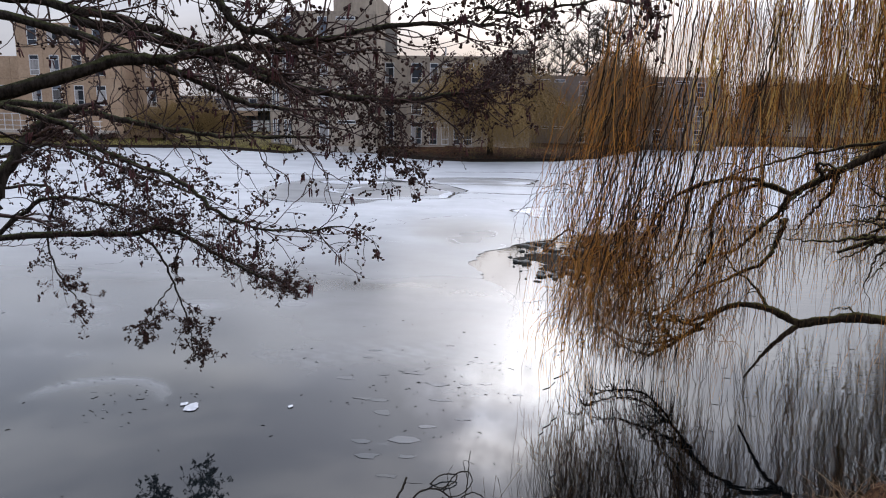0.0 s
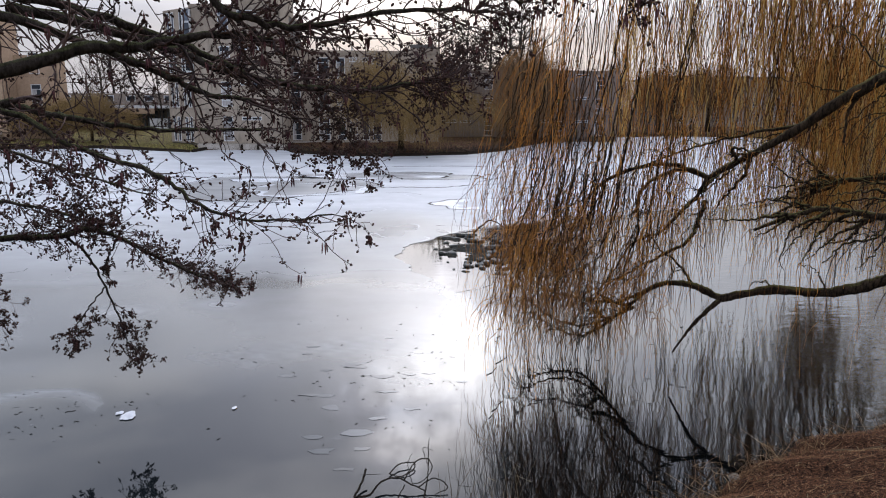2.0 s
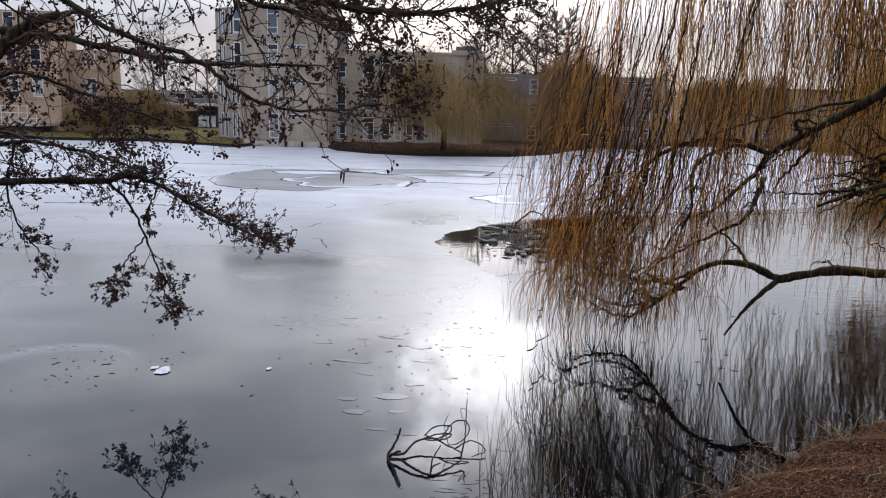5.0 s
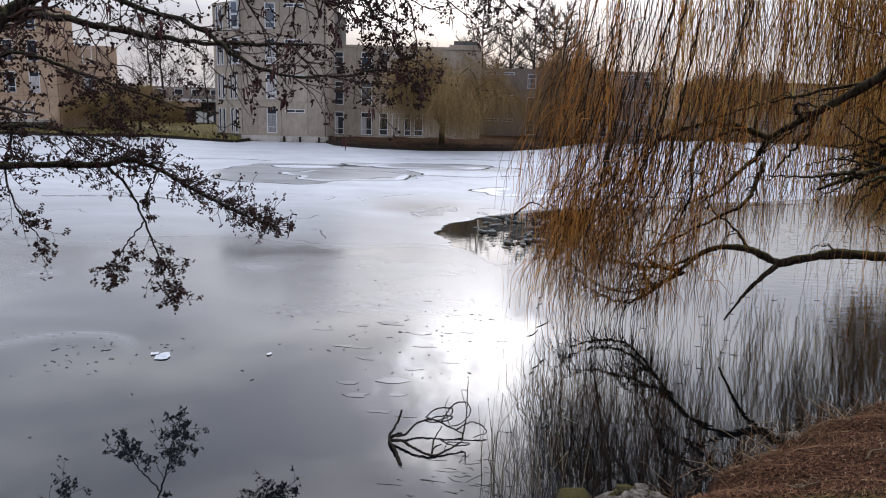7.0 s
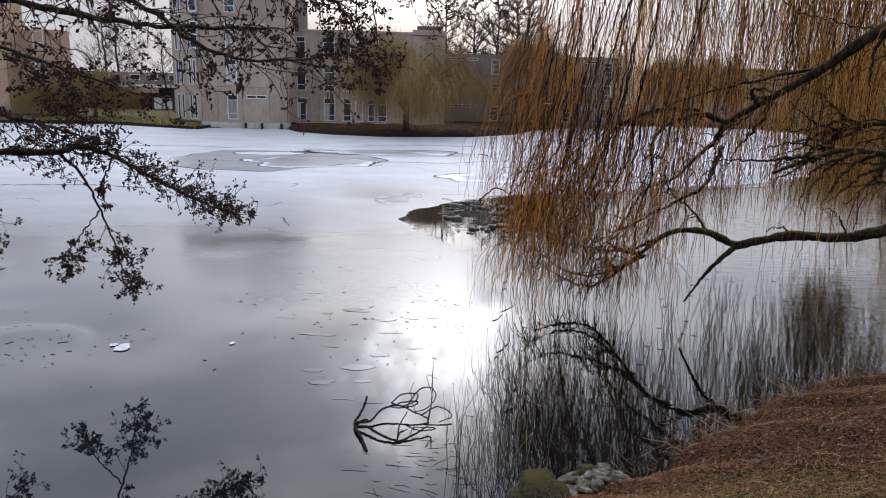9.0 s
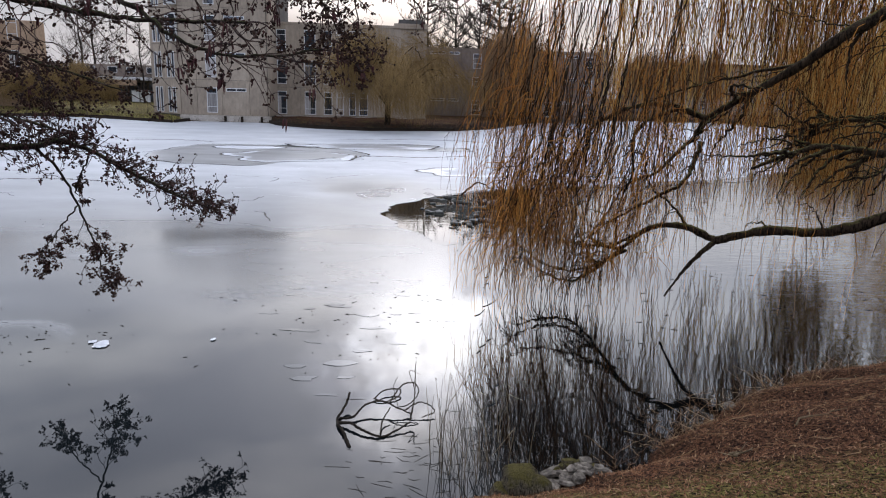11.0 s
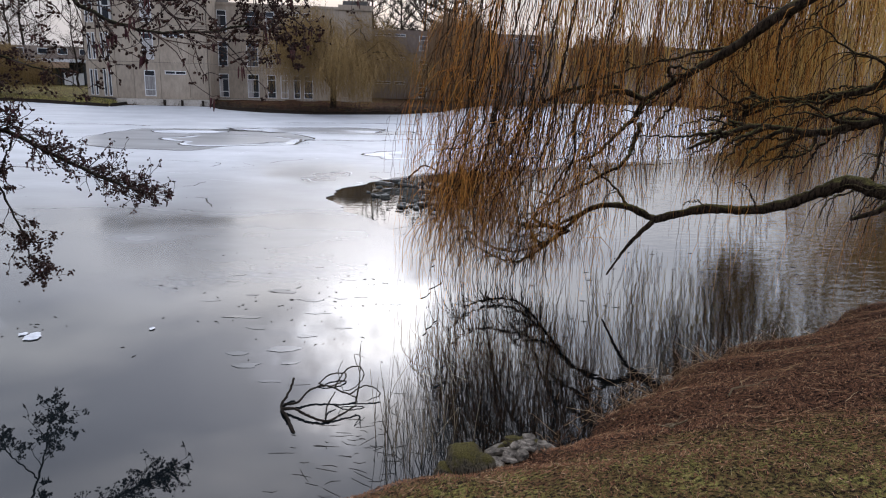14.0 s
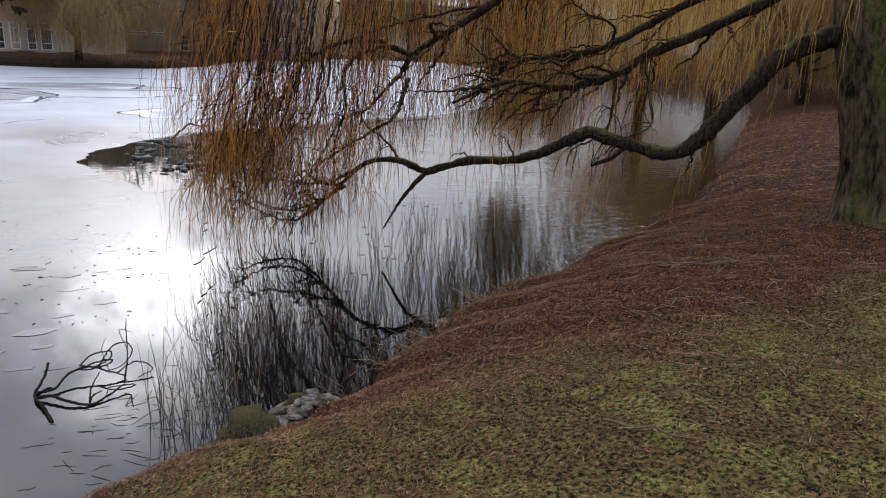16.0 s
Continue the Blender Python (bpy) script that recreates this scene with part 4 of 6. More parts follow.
# ---- the alder, whose boughs hang over the water ----
BOUGHS = {
    "B1": [(-3.9, 2.9, 3.2), (-2.9, 2.95, 3.40), (-1.90, 3.08, 3.55), (-1.42, 3.24, 3.70), (-1.20, 3.30, 3.72), (-0.85, 3.43, 3.79), (-0.61, 3.49, 3.78)],
    "B2": [(-4.0, 3.6, 4.2), (-2.88, 4.11, 4.17), (-2.21, 4.21, 4.08), (-1.75, 4.29, 3.97), (-1.32, 4.43, 3.82), (-1.12, 4.50, 3.73), (-0.94, 4.56, 3.64)],
    "B3": [(-3.9, 3.3, 4.1), (-2.50, 3.69, 3.99), (-1.93, 3.82, 3.88), (-1.51, 4.02, 3.71), (-1.30, 4.12, 3.61), (-1.15, 4.22, 3.53), (-0.90, 4.33, 3.48)],
    "B4": [(-5.0, 4.6, 3.2), (-4.06, 5.82, 3.49), (-3.09, 5.78, 3.43), (-2.67, 5.74, 3.35), (-2.25, 5.71, 3.29), (-1.84, 5.69, 3.26), (-1.11, 5.66, 3.26)],
    "B5": [(-3.9, 3.2, 2.5), (-3.07, 4.21, 2.70), (-2.91, 4.36, 3.00), (-2.84, 4.48, 3.20), (-2.72, 4.60, 3.38), (-2.53, 4.71, 3.48)],
    "B6": [(-3.0, 3.3, 3.6), (-1.98, 3.42, 3.45), (-1.57, 3.37, 3.26), (-1.13, 3.29, 3.12), (-0.96, 3.24, 3.00), (-0.71, 3.20, 2.92), (-0.29, 3.15, 2.94)],
    "B7": [(-5.6, 5.4, 1.9), (-5.12, 6.63, 1.95), (-4.55, 6.79, 2.37), (-4.27, 6.84, 2.53), (-3.78, 6.87, 2.50), (-3.18, 6.89, 2.35)],
    "B8": [(-5.6, 5.2, 2.0), (-4.88, 6.60, 2.11), (-3.85, 6.79, 2.17), (-3.35, 6.88, 2.18), (-3.19, 6.98, 2.23), (-2.85, 7.04, 2.10), (-2.48, 7.08, 1.87), (-2.09, 7.13, 1.67), (-1.82, 7.20, 1.54)],
    "B8b": [(-3.40, 6.95, 2.18), (-3.29, 7.15, 1.93), (-3.17, 7.18, 1.64), (-3.05, 7.19, 1.28), (-2.98, 7.21, 0.96), (-2.89, 7.26, 0.82)],
    "B8c": [(-3.15, 7.18, 1.56), (-3.29, 7.18, 1.39), (-3.42, 7.17, 1.22), (-3.49, 7.16, 1.10), (-3.50, 7.16, 0.97)],
    "B8d": [(-2.94, 7.03, 2.08), (-3.03, 7.10, 1.93), (-3.11, 7.15, 1.80), (-3.16, 7.18, 1.68)],
    "B9": [(-2.4, 4.5, 4.05), (-1.68, 4.67, 3.89), (-1.16, 4.73, 3.69), (-0.69, 4.76, 3.59), (-0.25, 4.80, 3.57), (0.12, 4.86, 3.61), (0.39, 4.92, 3.68)],
    "B10": [(-1.2, 5.2, 4.1), (-0.80, 5.30, 3.79), (-0.63, 5.30, 3.56), (-0.51, 5.33, 3.41), (-0.43, 5.35, 3.28), (-0.29, 5.36, 3.05)],
    "B11": [(-0.2, 2.65, 4.25), (0.30, 2.61, 3.98), (0.37, 2.59, 3.87), (0.51, 2.58, 3.84), (0.77, 2.58, 3.89), (0.90, 2.57, 3.88)],
    "B12": [(-5.0, 6.7, 2.6), (-4.41, 6.95, 2.65), (-4.32, 6.95, 2.46), (-4.39, 6.92, 2.10), (-4.29, 6.88, 1.71), (-4.08, 6.87, 1.43)],
    "B13": [(-4.8, 5.0, 2.9), (-3.89, 5.76, 3.05), (-3.44, 5.78, 3.15), (-2.84, 5.75, 2.96), (-2.52, 5.73, 2.86), (-2.01, 5.70, 2.71)],
    "B14": [(-1.9, 3.1, 4.3), (-0.93, 3.00, 4.02), (-0.70, 2.95, 3.85), (-0.44, 2.93, 3.78), (-0.00, 2.90, 3.83), (0.41, 2.87, 3.85)],
}
BOUGH_THICK = {"B1": (0.050, 0.014), "B2": (0.043, 0.013), "B3": (0.037, 0.012), "B4": (0.045, 0.011), "B5": (0.055, 0.030), "B6": (0.018, 0.004), "B7": (0.040, 0.012),
               "B8": (0.045, 0.009), "B8b": (0.016, 0.005), "B8c": (0.009, 0.004), "B8d": (0.010, 0.006), "B9": (0.036, 0.011), "B10": (0.018, 0.005), "B11": (0.010, 0.003), "B12": (0.018, 0.006), "B13": (0.020, 0.006), "B14": (0.024, 0.007)}
# shoots on each bough, their length and how much they droop
SHOOTS = {"B1": (13, 0.55, 0.0), "B2": (22, 0.75, -0.25), "B3": (15, 0.70, -0.3), "B4": (15, 0.75, -0.3), "B5": (5, 0.4, 0.1), "B6": (36, 0.35, -0.2), "B7": (26, 0.6, -0.35),
          "B8": (112, 0.40, 0.12), "B8b": (13, 0.34, -0.1), "B8c": (7, 0.24, -0.1), "B8d": (3, 0.22, 0.0), "B9": (32, 0.60, -0.15), "B10": (13, 0.45, -0.2), "B11": (18, 0.26, 0.1), "B12": (14, 0.40, -0.4), "B13": (17, 0.6, -0.3), "B14": (44, 0.40, 0.05)}


def alder_shoot(tw, cones, cats, rng, p, d, length, radius, level, cat_share):
    """A crooked alder shoot with side shoots, cones in small bunches and some catkins."""
    n = max(4, int(length * 16))
    pts, at, way = [Vector(p)], Vector(p), Vector(d).normalized()
    for i in range(n):
        way = (way + Vector((rng.uniform(-1, 1), rng.uniform(-1, 1), rng.uniform(-1, 1))) * 0.36).normalized()
        at = at + way * (length / n)
        pts.append(at)
    tw.tube(pts, taper(radius, max(0.0015, radius * 0.45), n + 1), 4 if level == 0 else 3, cap=False)
    if level < 2:
        for k in range(1, n + 1):
            if rng.random() < (0.85 if level == 0 else 0.6):
                side = way.cross(Vector((rng.uniform(-1, 1), rng.uniform(-1, 1), rng.uniform(-1, 1))))
                if side.length < 0.05:
                    continue
                dd = (way * 0.7 + side.normalized() * 0.9 + Vector((0, 0, 0.12))).normalized()
                alder_shoot(tw, cones, cats, rng, pts[k], dd, length * rng.uniform(0.25, 0.5), radius * 0.6, level + 1, cat_share)
    if level >= 1 or rng.random() < 0.5:
        for _ in range(rng.choice((1, 2, 3, 4) if at.y < 5 else (2, 3, 4, 5))):
            q = pts[-1] + Vector((rng.uniform(-1, 1), rng.uniform(-1, 1), rng.uniform(-1, 0.6))) * 0.022
            tw.tube([pts[-1], q], [0.0012, 0.001], 3, cap=False)
            cones.pod(q, (rng.uniform(-1, 1), rng.uniform(-1, 1), rng.uniform(-1.2, 0.4)), *((rng.uniform(0.012, 0.021), rng.uniform(0.0046, 0.0074)) if q.y < 5 else (rng.uniform(0.016, 0.026), rng.uniform(0.0065, 0.0098))))
        if rng.random() < cat_share:
            for _ in range(rng.choice((2, 3, 4))):
                q = pts[-1] + Vector((rng.uniform(-1, 1), rng.uniform(-1, 1), -0.4)) * 0.012
                cats.pod(q, (rng.uniform(-0.25, 0.25), rng.uniform(-0.25, 0.25), -1), rng.uniform(0.035, 0.065), 0.0042, 5)


def build_alder():
    rng = random.Random(23)
    x, y = -5.6, 2.6
    z0 = float(land(x, y))
    tree = thing("alder_tree", "bare alder with dark cones and catkins reaching over the ice", "tree", (x, y, z0))
    inv = Matrix.Translation((-x, -y, -z0))

    def put(name, geo, mat, label=""):
        ob = part(name, geo, mat, tree, label)
        ob.matrix_parent_inverse = inv
        return ob

    g = Geo()
    g.tube(rough_line([(x, y, z0 - 0.3), (x + 0.05, y + 0.1, 2.2), (x + 0.1, y + 0.15, 4.5), (x, y + 0.3, 8.0)], 20, 0.02, rng), [r * (1 + rng.uniform(-0.05, 0.05)) for r in taper(0.24, 0.12, 20)], 14)
    put("trunk", g, M["alder_bark"])
    for name, pts in BOUGHS.items():
        a, b = BOUGH_THICK[name]
        main = name in ("B1", "B2", "B3", "B4", "B5", "B7", "B8")
        pts = [(x + 0.1, y + 0.1, max(1.5, pts[0][2] - 0.4))] + pts if main else pts
        n = 10 + 4 * len(pts)
        line = rough_line(pts, n, 0.010, rng)
        g, tw, cones, cats = Geo(), Geo(), Geo(), Geo()
        g.tube(line, [r * (1 + rng.uniform(-0.10, 0.10)) for r in taper(a, b, n)], 7)
        put("bough", g, M["alder_bark"])
        many, length, droop = SHOOTS[name]
        near = line[0].y < 3.6
        for _ in range(int(many * 1.6)):
            u = 0.25 + 0.73 * rng.random() ** 0.55 if name in ("B8b", "B8c") else 0.30 + 0.68 * rng.random() if main else 0.12 + 0.86 * rng.random()
            k = min(n - 2, int(u * n))
            ahead = (line[k + 1] - line[k]).normalized()
            d = ahead * 0.8 + Vector((rng.uniform(-0.5, 0.8), rng.uniform(-0.8, 0.8), rng.uniform(-0.8, 0.8) + droop))
            alder_shoot(tw, cones, cats, rng, line[k], d, length * rng.uniform(0.35, 1.0), max(0.0032 if line[0].y < 5 else 0.0044, b * 0.62), 0 if not near else 1, 0.16 if near else 0.06)
        alder_shoot(tw, cones, cats, rng, line[-1], line[-1] - line[-2], length * 0.5, b * 0.7, 0, 0.2)
        for kind, geo, mat, label in (("twig_spray", tw, M["alder_twig"], "fine dark twigs"), ("cone_growth", cones, M["cone"], "small dark woody cones"), ("catkin_growth", cats, M["catkin"], "purple-brown hanging catkins")):
            if geo.v:
                tagged(put(kind, geo, mat, label), kind="stuff")


build_alder()

# ---- buildings across the pond ----


def facade(house, origin, along, width, top, windows, wall_mat, storeys, pane_rng, cuts=(), lo=0.5):
    """Concrete panels, proud of a dark core, round real window openings. windows: (u0, u1, z0, z1, kind)."""
    along = Vector((*along, 0)).normalized()
    turn = Matrix((along, Vector((-along.y, along.x, 0)), Vector((0, 0, 1)))).transposed().to_4x4()
    place = Matrix.Translation(Vector((*origin, 0))) @ turn
    base = house.matrix_basis.inverted()
    gap = 0.012

    def put(name, geo, mat, parent=None, label=""):
        ob = part(name, geo, mat, parent or house, label, smooth=False)
        if parent is None:
            ob.matrix_basis = base @ place
        return ob

    levels = [lo] + [z for z in storeys if lo < z < top] + [top]
    edges = sorted({0.0, width, *cuts})
    for z0, z1 in zip(levels, levels[1:]):
        inside = [w for w in windows if w[2] >= z0 - 0.01 and w[3] <= z1 + 0.01]
        for u0, u1 in zip(edges, edges[1:]):
            mine = sorted(w for w in inside if w[0] >= u0 - 0.01 and w[1] <= u1 + 0.01)
            boxes, at = [], u0
            for a, b, c, d, _ in mine:
                boxes += [(at, a, z0, z1), (a, b, z0, c), (a, b, d, z1)]
                at = b
            boxes.append((at, u1, z0, z1))
            for a, b, c, d in boxes:
                if b - a > 0.03 and d - c > 0.03:
                    g = Geo()
                    g.box(a + (gap if a == u0 else 0), -0.09, c + (gap if c == z0 else 0), b - (gap if b == u1 else 0), 0.02, d - (gap if d == z1 else 0))
                    put("panel", g, wall_mat)
    for a, b, c, d, kind in windows:
        g = Geo()
        t = 0.058
        for y in (-0.115, -0.03):
            g.v += [(a, y, c), (b, y, c), (b, y, d), (a, y, d), (a + t, y, c + t), (b - t, y, c + t), (b - t, y, d - t), (a + t, y, d - t)]
        for k in range(4):
            n = (k + 1) % 4
            g.f += [(k, n, 4 + n, 4 + k), (8 + n, 8 + k, 12 + k, 12 + n), (n, k, 8 + k, 8 + n), (4 + k, 4 + n, 12 + n, 12 + k)]
        frame_ob = put("window", g, M["white_paint"], label="white-painted window frame")
        bars = []
        if kind == "tall":
            bars = [(a + t, c + 0.46, b - t, c + 0.51), (a + t, d - 0.46, b - t, d - 0.41)]
        elif kind == "slit":
            bars = [((a + b) / 2 - 0.03, c + t, (a + b) / 2 + 0.03, d - t)]
        for u0, w0, u1, w1 in bars:
            g = Geo()
            g.box(u0, -0.105, w0, u1, -0.04, w1)
            put("glazing_bar", g, M["white_paint"], frame_ob)
        p = Geo()
        p.box(a + t * 0.8, -0.062, c + t * 0.8, b - t * 0.8, -0.05, d - t * 0.8)
        put("pane", p, M["glass"], frame_ob)
        if kind == "tall" and pane_rng.random() < 0.55:
            p = Geo()
            m = a + t + (b - a - 2 * t) * pane_rng.choice((0.35, 0.5, 1.0))
            for i in range(9):
                u = a + t + (m - a - t) * i / 8
                for v in (-0.064, -0.070 - 0.004 * (i % 2)):
                    p.v += [(u, v, c + t), (u, v, d - 0.46)]
            for i in range(8):
                k = 4 * i
                p.f += [(k + 2, k + 6, k + 7, k + 3), (k + 4, k, k + 1, k + 5), (k, k + 4, k + 6, k + 2), (k + 1, k + 3, k + 7, k + 5)]
            p.f += [(0, 2, 3, 1), (32, 33, 35, 34)]
            put("curtain", p, M["curtain"], frame_ob)


def core(house, boxes, mat, name="wall", label=""):
    for b in boxes:
        g = Geo()
        g.box(*b)
        ob = part(name, g, mat, house, label, smooth=False)
        ob.matrix_basis = house.matrix_basis.inverted()


def tower_block():
    rng = random.Random(3)
    h = thing("tower_block", "four-storey weathered concrete block rising straight from the ice", "building", (-13.3, 61, 0))
    st = [3.25, 6.0, 8.75]
    g = Geo()     # body with its slanted end
    foot = [(-16.7, 57.85), (-9.95, 57.85), (-9.95, 70), (-19.7, 70), (-19.7, 60.55)]
    for z in (0.0, 11.1):
        g.v += [(x, y, z) for x, y in foot]
    n = len(foot)
    g.f = [tuple(reversed(range(n))), tuple(range(n, 2 * n))] + [(i, (i + 1) % n, n + (i + 1) % n, n + i) for i in range(n)]
    part("wall", g, M["joint"], h, smooth=False).matrix_basis = h.matrix_basis.inverted()
    core(h, [(-13.5, 58.4, 11.1, -10.0, 66, 12.75)], M["concrete"], "roof_house")
    core(h, [(-16.9, 57.72, 11.1, -9.85, 58.0, 11.32), (-10.15, 58.0, 11.1, -9.85, 70, 11.32)], M["concrete"], "parapet")
    w = []
    for k in range(4):
        z = 2.75 * k
        w.append((2.0, 2.82, 0.70 + z, 2.66 + z, "tall"))
        w.append((3.53, 5.11, 2.37 + z, 2.65 + z, "slit"))
    facade(h, (-16.7, 57.8), (1, 0), 6.75, 11.1, w, M["concrete"], st, rng, cuts=(1.25, 3.2, 5.35))
    w = [(u, u + 0.42, 0.62 + 2.75 * k, 2.62 + 2.75 * k, "narrow") for k in range(4) for u in (0.5, 1.15, 2.35, 3.0)]
    facade(h, (-19.7, 60.5), (3.0, -2.7), 4.03, 11.1, w, M["concrete"], st, rng, cuts=(1.9,))
    facade(h, (-9.9, 57.8), (0, 1), 4.2, 11.1, [], M["concrete"], st, rng)
    for k in (2, 3):    # glazed bays near the corner
        g = Geo()
        g.box(-17.3, 57.3, 6.1 + 2.75 * (k - 2), -16.75, 58.2, 8.2 + 2.75 * (k - 2))
        bay = part("bay", g, M["white_paint"], h, "white glazed bay", smooth=False)
        bay.matrix_basis = h.matrix_basis.inverted()
        for z in (6.25, 7.25):
            p = Geo()
            p.box(-17.24, 57.27, z + 2.75 * (k - 2), -16.81, 57.31, z + 0.85 + 2.75 * (k - 2))
            part("pane", p, M["glass"], bay, smooth=False)
    # plinth at the water with a ledge and short posts
    core(h, [(-16.75, 57.35, -0.3, -9.7, 57.95, 0.50)], M["plinth"], "plinth", "pale wet concrete plinth")
    for x in (-13.3, -12.0, -10.45):
        core(h, [(x, 57.2, -0.1, x + 0.16, 57.36, 0.46)], M["dead_wood"], "post")


def wing():
    rng = random.Random(4)
    h = thing("residence_wing", "three-storey grey concrete residence with white-framed windows", "building", (-3.4, 66, 0))
    core(h, [(-9.9, 62.05, 0, 2.95, 72, 8.0)], M["joint"])
    core(h, [(-9.9, 61.88, 8.0, 0.1, 62.1, 8.22), (0.1, 61.80, 8.0, 3.0, 72, 8.42)], M["concrete"], "parapet")
    core(h, [(0.5, 63.5, 8.42, 2.6, 68, 8.9)], M["roof"], "roof_house")
    o = -9.9
    w = []
    for x0, x1 in ((-9.80, -9.02), (-7.50, -6.55), (-5.88, -5.15), (-4.78, -4.15), (-3.70, -3.12), (-2.84, -2.07)):
        w += [(x0 - o, x1 - o, 0.60, 2.54, "tall"), (x0 - o, x1 - o, 3.14, 5.12, "tall")]
        if x0 in (-4.78, -3.70):
            w.append((x0 - o, x1 - o, 7.26, 7.64, "slit"))
        else:
            w.append((x0 - o, x1 - o, 5.88, 7.62, "tall"))
    facade(h, (o, 62.0), (1, 0), 12.85, 8.0, w, M["concrete"], [2.85, 5.6], rng, cuts=(2.0, 3.6, 5.5, 8.3, 10.0, 11.2))
    core(h, [(-9.9, 61.2, -0.3, 3.0, 62.0, 0.48)], M["plinth"], "plinth")
    core(h, [(-4.62, 62.4, 8.22, -4.5, 62.52, 8.95)], M["metal"], "vent_pipe")


def shaded_block():
    rng = random.Random(6)
    h = thing("brown_block", "three-storey concrete block, coloured darker for its shade, behind bare trees", "building", (9, 76, 0))
    core(h, [(3.2, 72.05, 0, 22, 84, 7.05)], M["joint"])
    core(h, [(3.1, 71.9, 7.05, 22.1, 72.2, 7.2)], M["dark_concrete"], "parapet")
    o, w = 3.2, []
    for z in (1.95, 4.30, 6.55):
        for a, b in ((3.75, 5.3), (5.65, 6.75), (10.6, 12.0), (13.4, 14.8), (17.5, 18.9)):
            w.append((a - o, b - o, z, z + 0.28, "slit"))
    for z in (0.65, 2.95, 5.25):
        for a in (8.1, 15.6, 19.6):
            w.append((a - o, a + 0.85 - o, z, z + 1.45, "tall"))
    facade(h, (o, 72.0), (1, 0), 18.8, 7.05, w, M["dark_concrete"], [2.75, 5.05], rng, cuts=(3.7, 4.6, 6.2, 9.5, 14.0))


def left_block():
    rng = random.Random(8)
    h = thing("tan_block", "tan panelled residence with a railed balcony over the water", "building", (-38, 66, 0))
    core(h, [(-45.2, 64.05, 0, -35.1, 67.0, 11.0), (-35.1, 66.05, 0, -31.4, 67.6, 7.9), (-52, 66.05, 0, -45.2, 76, 8.1)], M["joint"])
    w = [(u, u + 0.95, 0.75 + 2.75 * k, 2.6 + 2.75 * k, "tall") for k in range(1, 4) for u in (1.2, 3.2, 5.4, 7.6)]
    facade(h, (-45.2, 64.0), (1, 0), 10.1, 11.0, w, M["tan"], [3.25, 6.0, 8.75], rng, cuts=(2.6, 4.8, 7.0))
    w = [(1.4, 2.3, 0.75 + 2.75 * k, 2.6 + 2.75 * k, "tall") for k in range(1, 3)]
    facade(h, (-35.1, 66.0), (1, 0), 3.7, 7.9, w, M["tan"], [3.25, 6.0], rng)
    facade(h, (-52, 66.0), (1, 0), 6.8, 8.1, [(u, u + 0.95, 3.5, 5.35, "tall") for u in (1.0, 3.4)], M["tan"], [3.25, 6.0], rng, cuts=(2.6, 4.6))
    facade(h, (-31.35, 66.0), (0, 1), 1.55, 7.9, [], M["tan"], [3.25, 6.0], rng)
    facade(h, (-35.05, 64.0), (0, 1), 2.95, 11.0, [], M["tan"], [3.25, 6.0, 8.75], rng)
    core(h, [(-52, 61.0, 0.95, -35.6, 64.0, 1.2)], M["plinth"], "balcony_slab", "pale concrete balcony slab")
    core(h, [(-38.6, 61.4, -0.4, -36.2, 63.6, 0.95)], M["roof"], "pier")
    for z in (1.6, 2.05, 2.65):
        core(h, [(-52, 61.02, z, -35.6, 61.07, z + 0.06)], M["white_paint"], "rail")
    for i in range(22):
        x = -51.8 + i * 0.76
        core(h, [(x, 61.02, 1.2, x + 0.05, 61.07, 2.7)], M["white_paint"], "baluster")


def low_block():
    rng = random.Random(9)
    h = thing("low_building", "low two-storey building with white fascia and dark glazing", "building", (-31, 90, 0))
    core(h, [(-44, 90.05, 0, -24, 102, 5.0)], M["joint"])
    w = [(u, u + 1.1, 4.05, 4.75, "narrow") for u in (1.6, 4.2, 6.8, 9.4, 11.6, 14.0)]
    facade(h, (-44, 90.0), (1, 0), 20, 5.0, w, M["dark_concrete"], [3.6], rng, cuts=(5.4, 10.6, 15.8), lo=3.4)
    core(h, [(-44.3, 87.6, 3.2, -24, 90.0, 3.55)], M["white_paint"], "fascia", "white canopy fascia")
    core(h, [(-44.3, 87.55, 2.55, -30.5, 87.8, 3.2)], M["tan"], "canopy_beam")
    for i in range(13):
        x = -43.6 + i * 1.5
        core(h, [(x, 87.7, 0.4, x + 0.14, 87.84, 3.2)], M["dead_wood"], "column")
    for i in range(12):
        p = Geo()
        p.box(-43.3 + i * 1.5, 89.9, 0.8, -42.1 + i * 1.5, 89.96, 2.9)
        part("pane", p, M["glass"], h, smooth=False).matrix_basis = h.matrix_basis.inverted()
    for x in (-30.0, -29.0):
        c = thing("white_bin", "white metal storage bin on the grass", "bin", (x, 86.0, 0.7), group="bins by the low building")
        g = Geo()
        g.box(-0.42, -0.4, 0, 0.42, 0.4, 1.25)
        part("bin_body", g, M["white_paint"], c, smooth=False)
        g = Geo()
        g.box(-0.46, -0.44, 1.25, 0.46, 0.44, 1.33)
        part("lid", g, M["metal"], c, smooth=False)


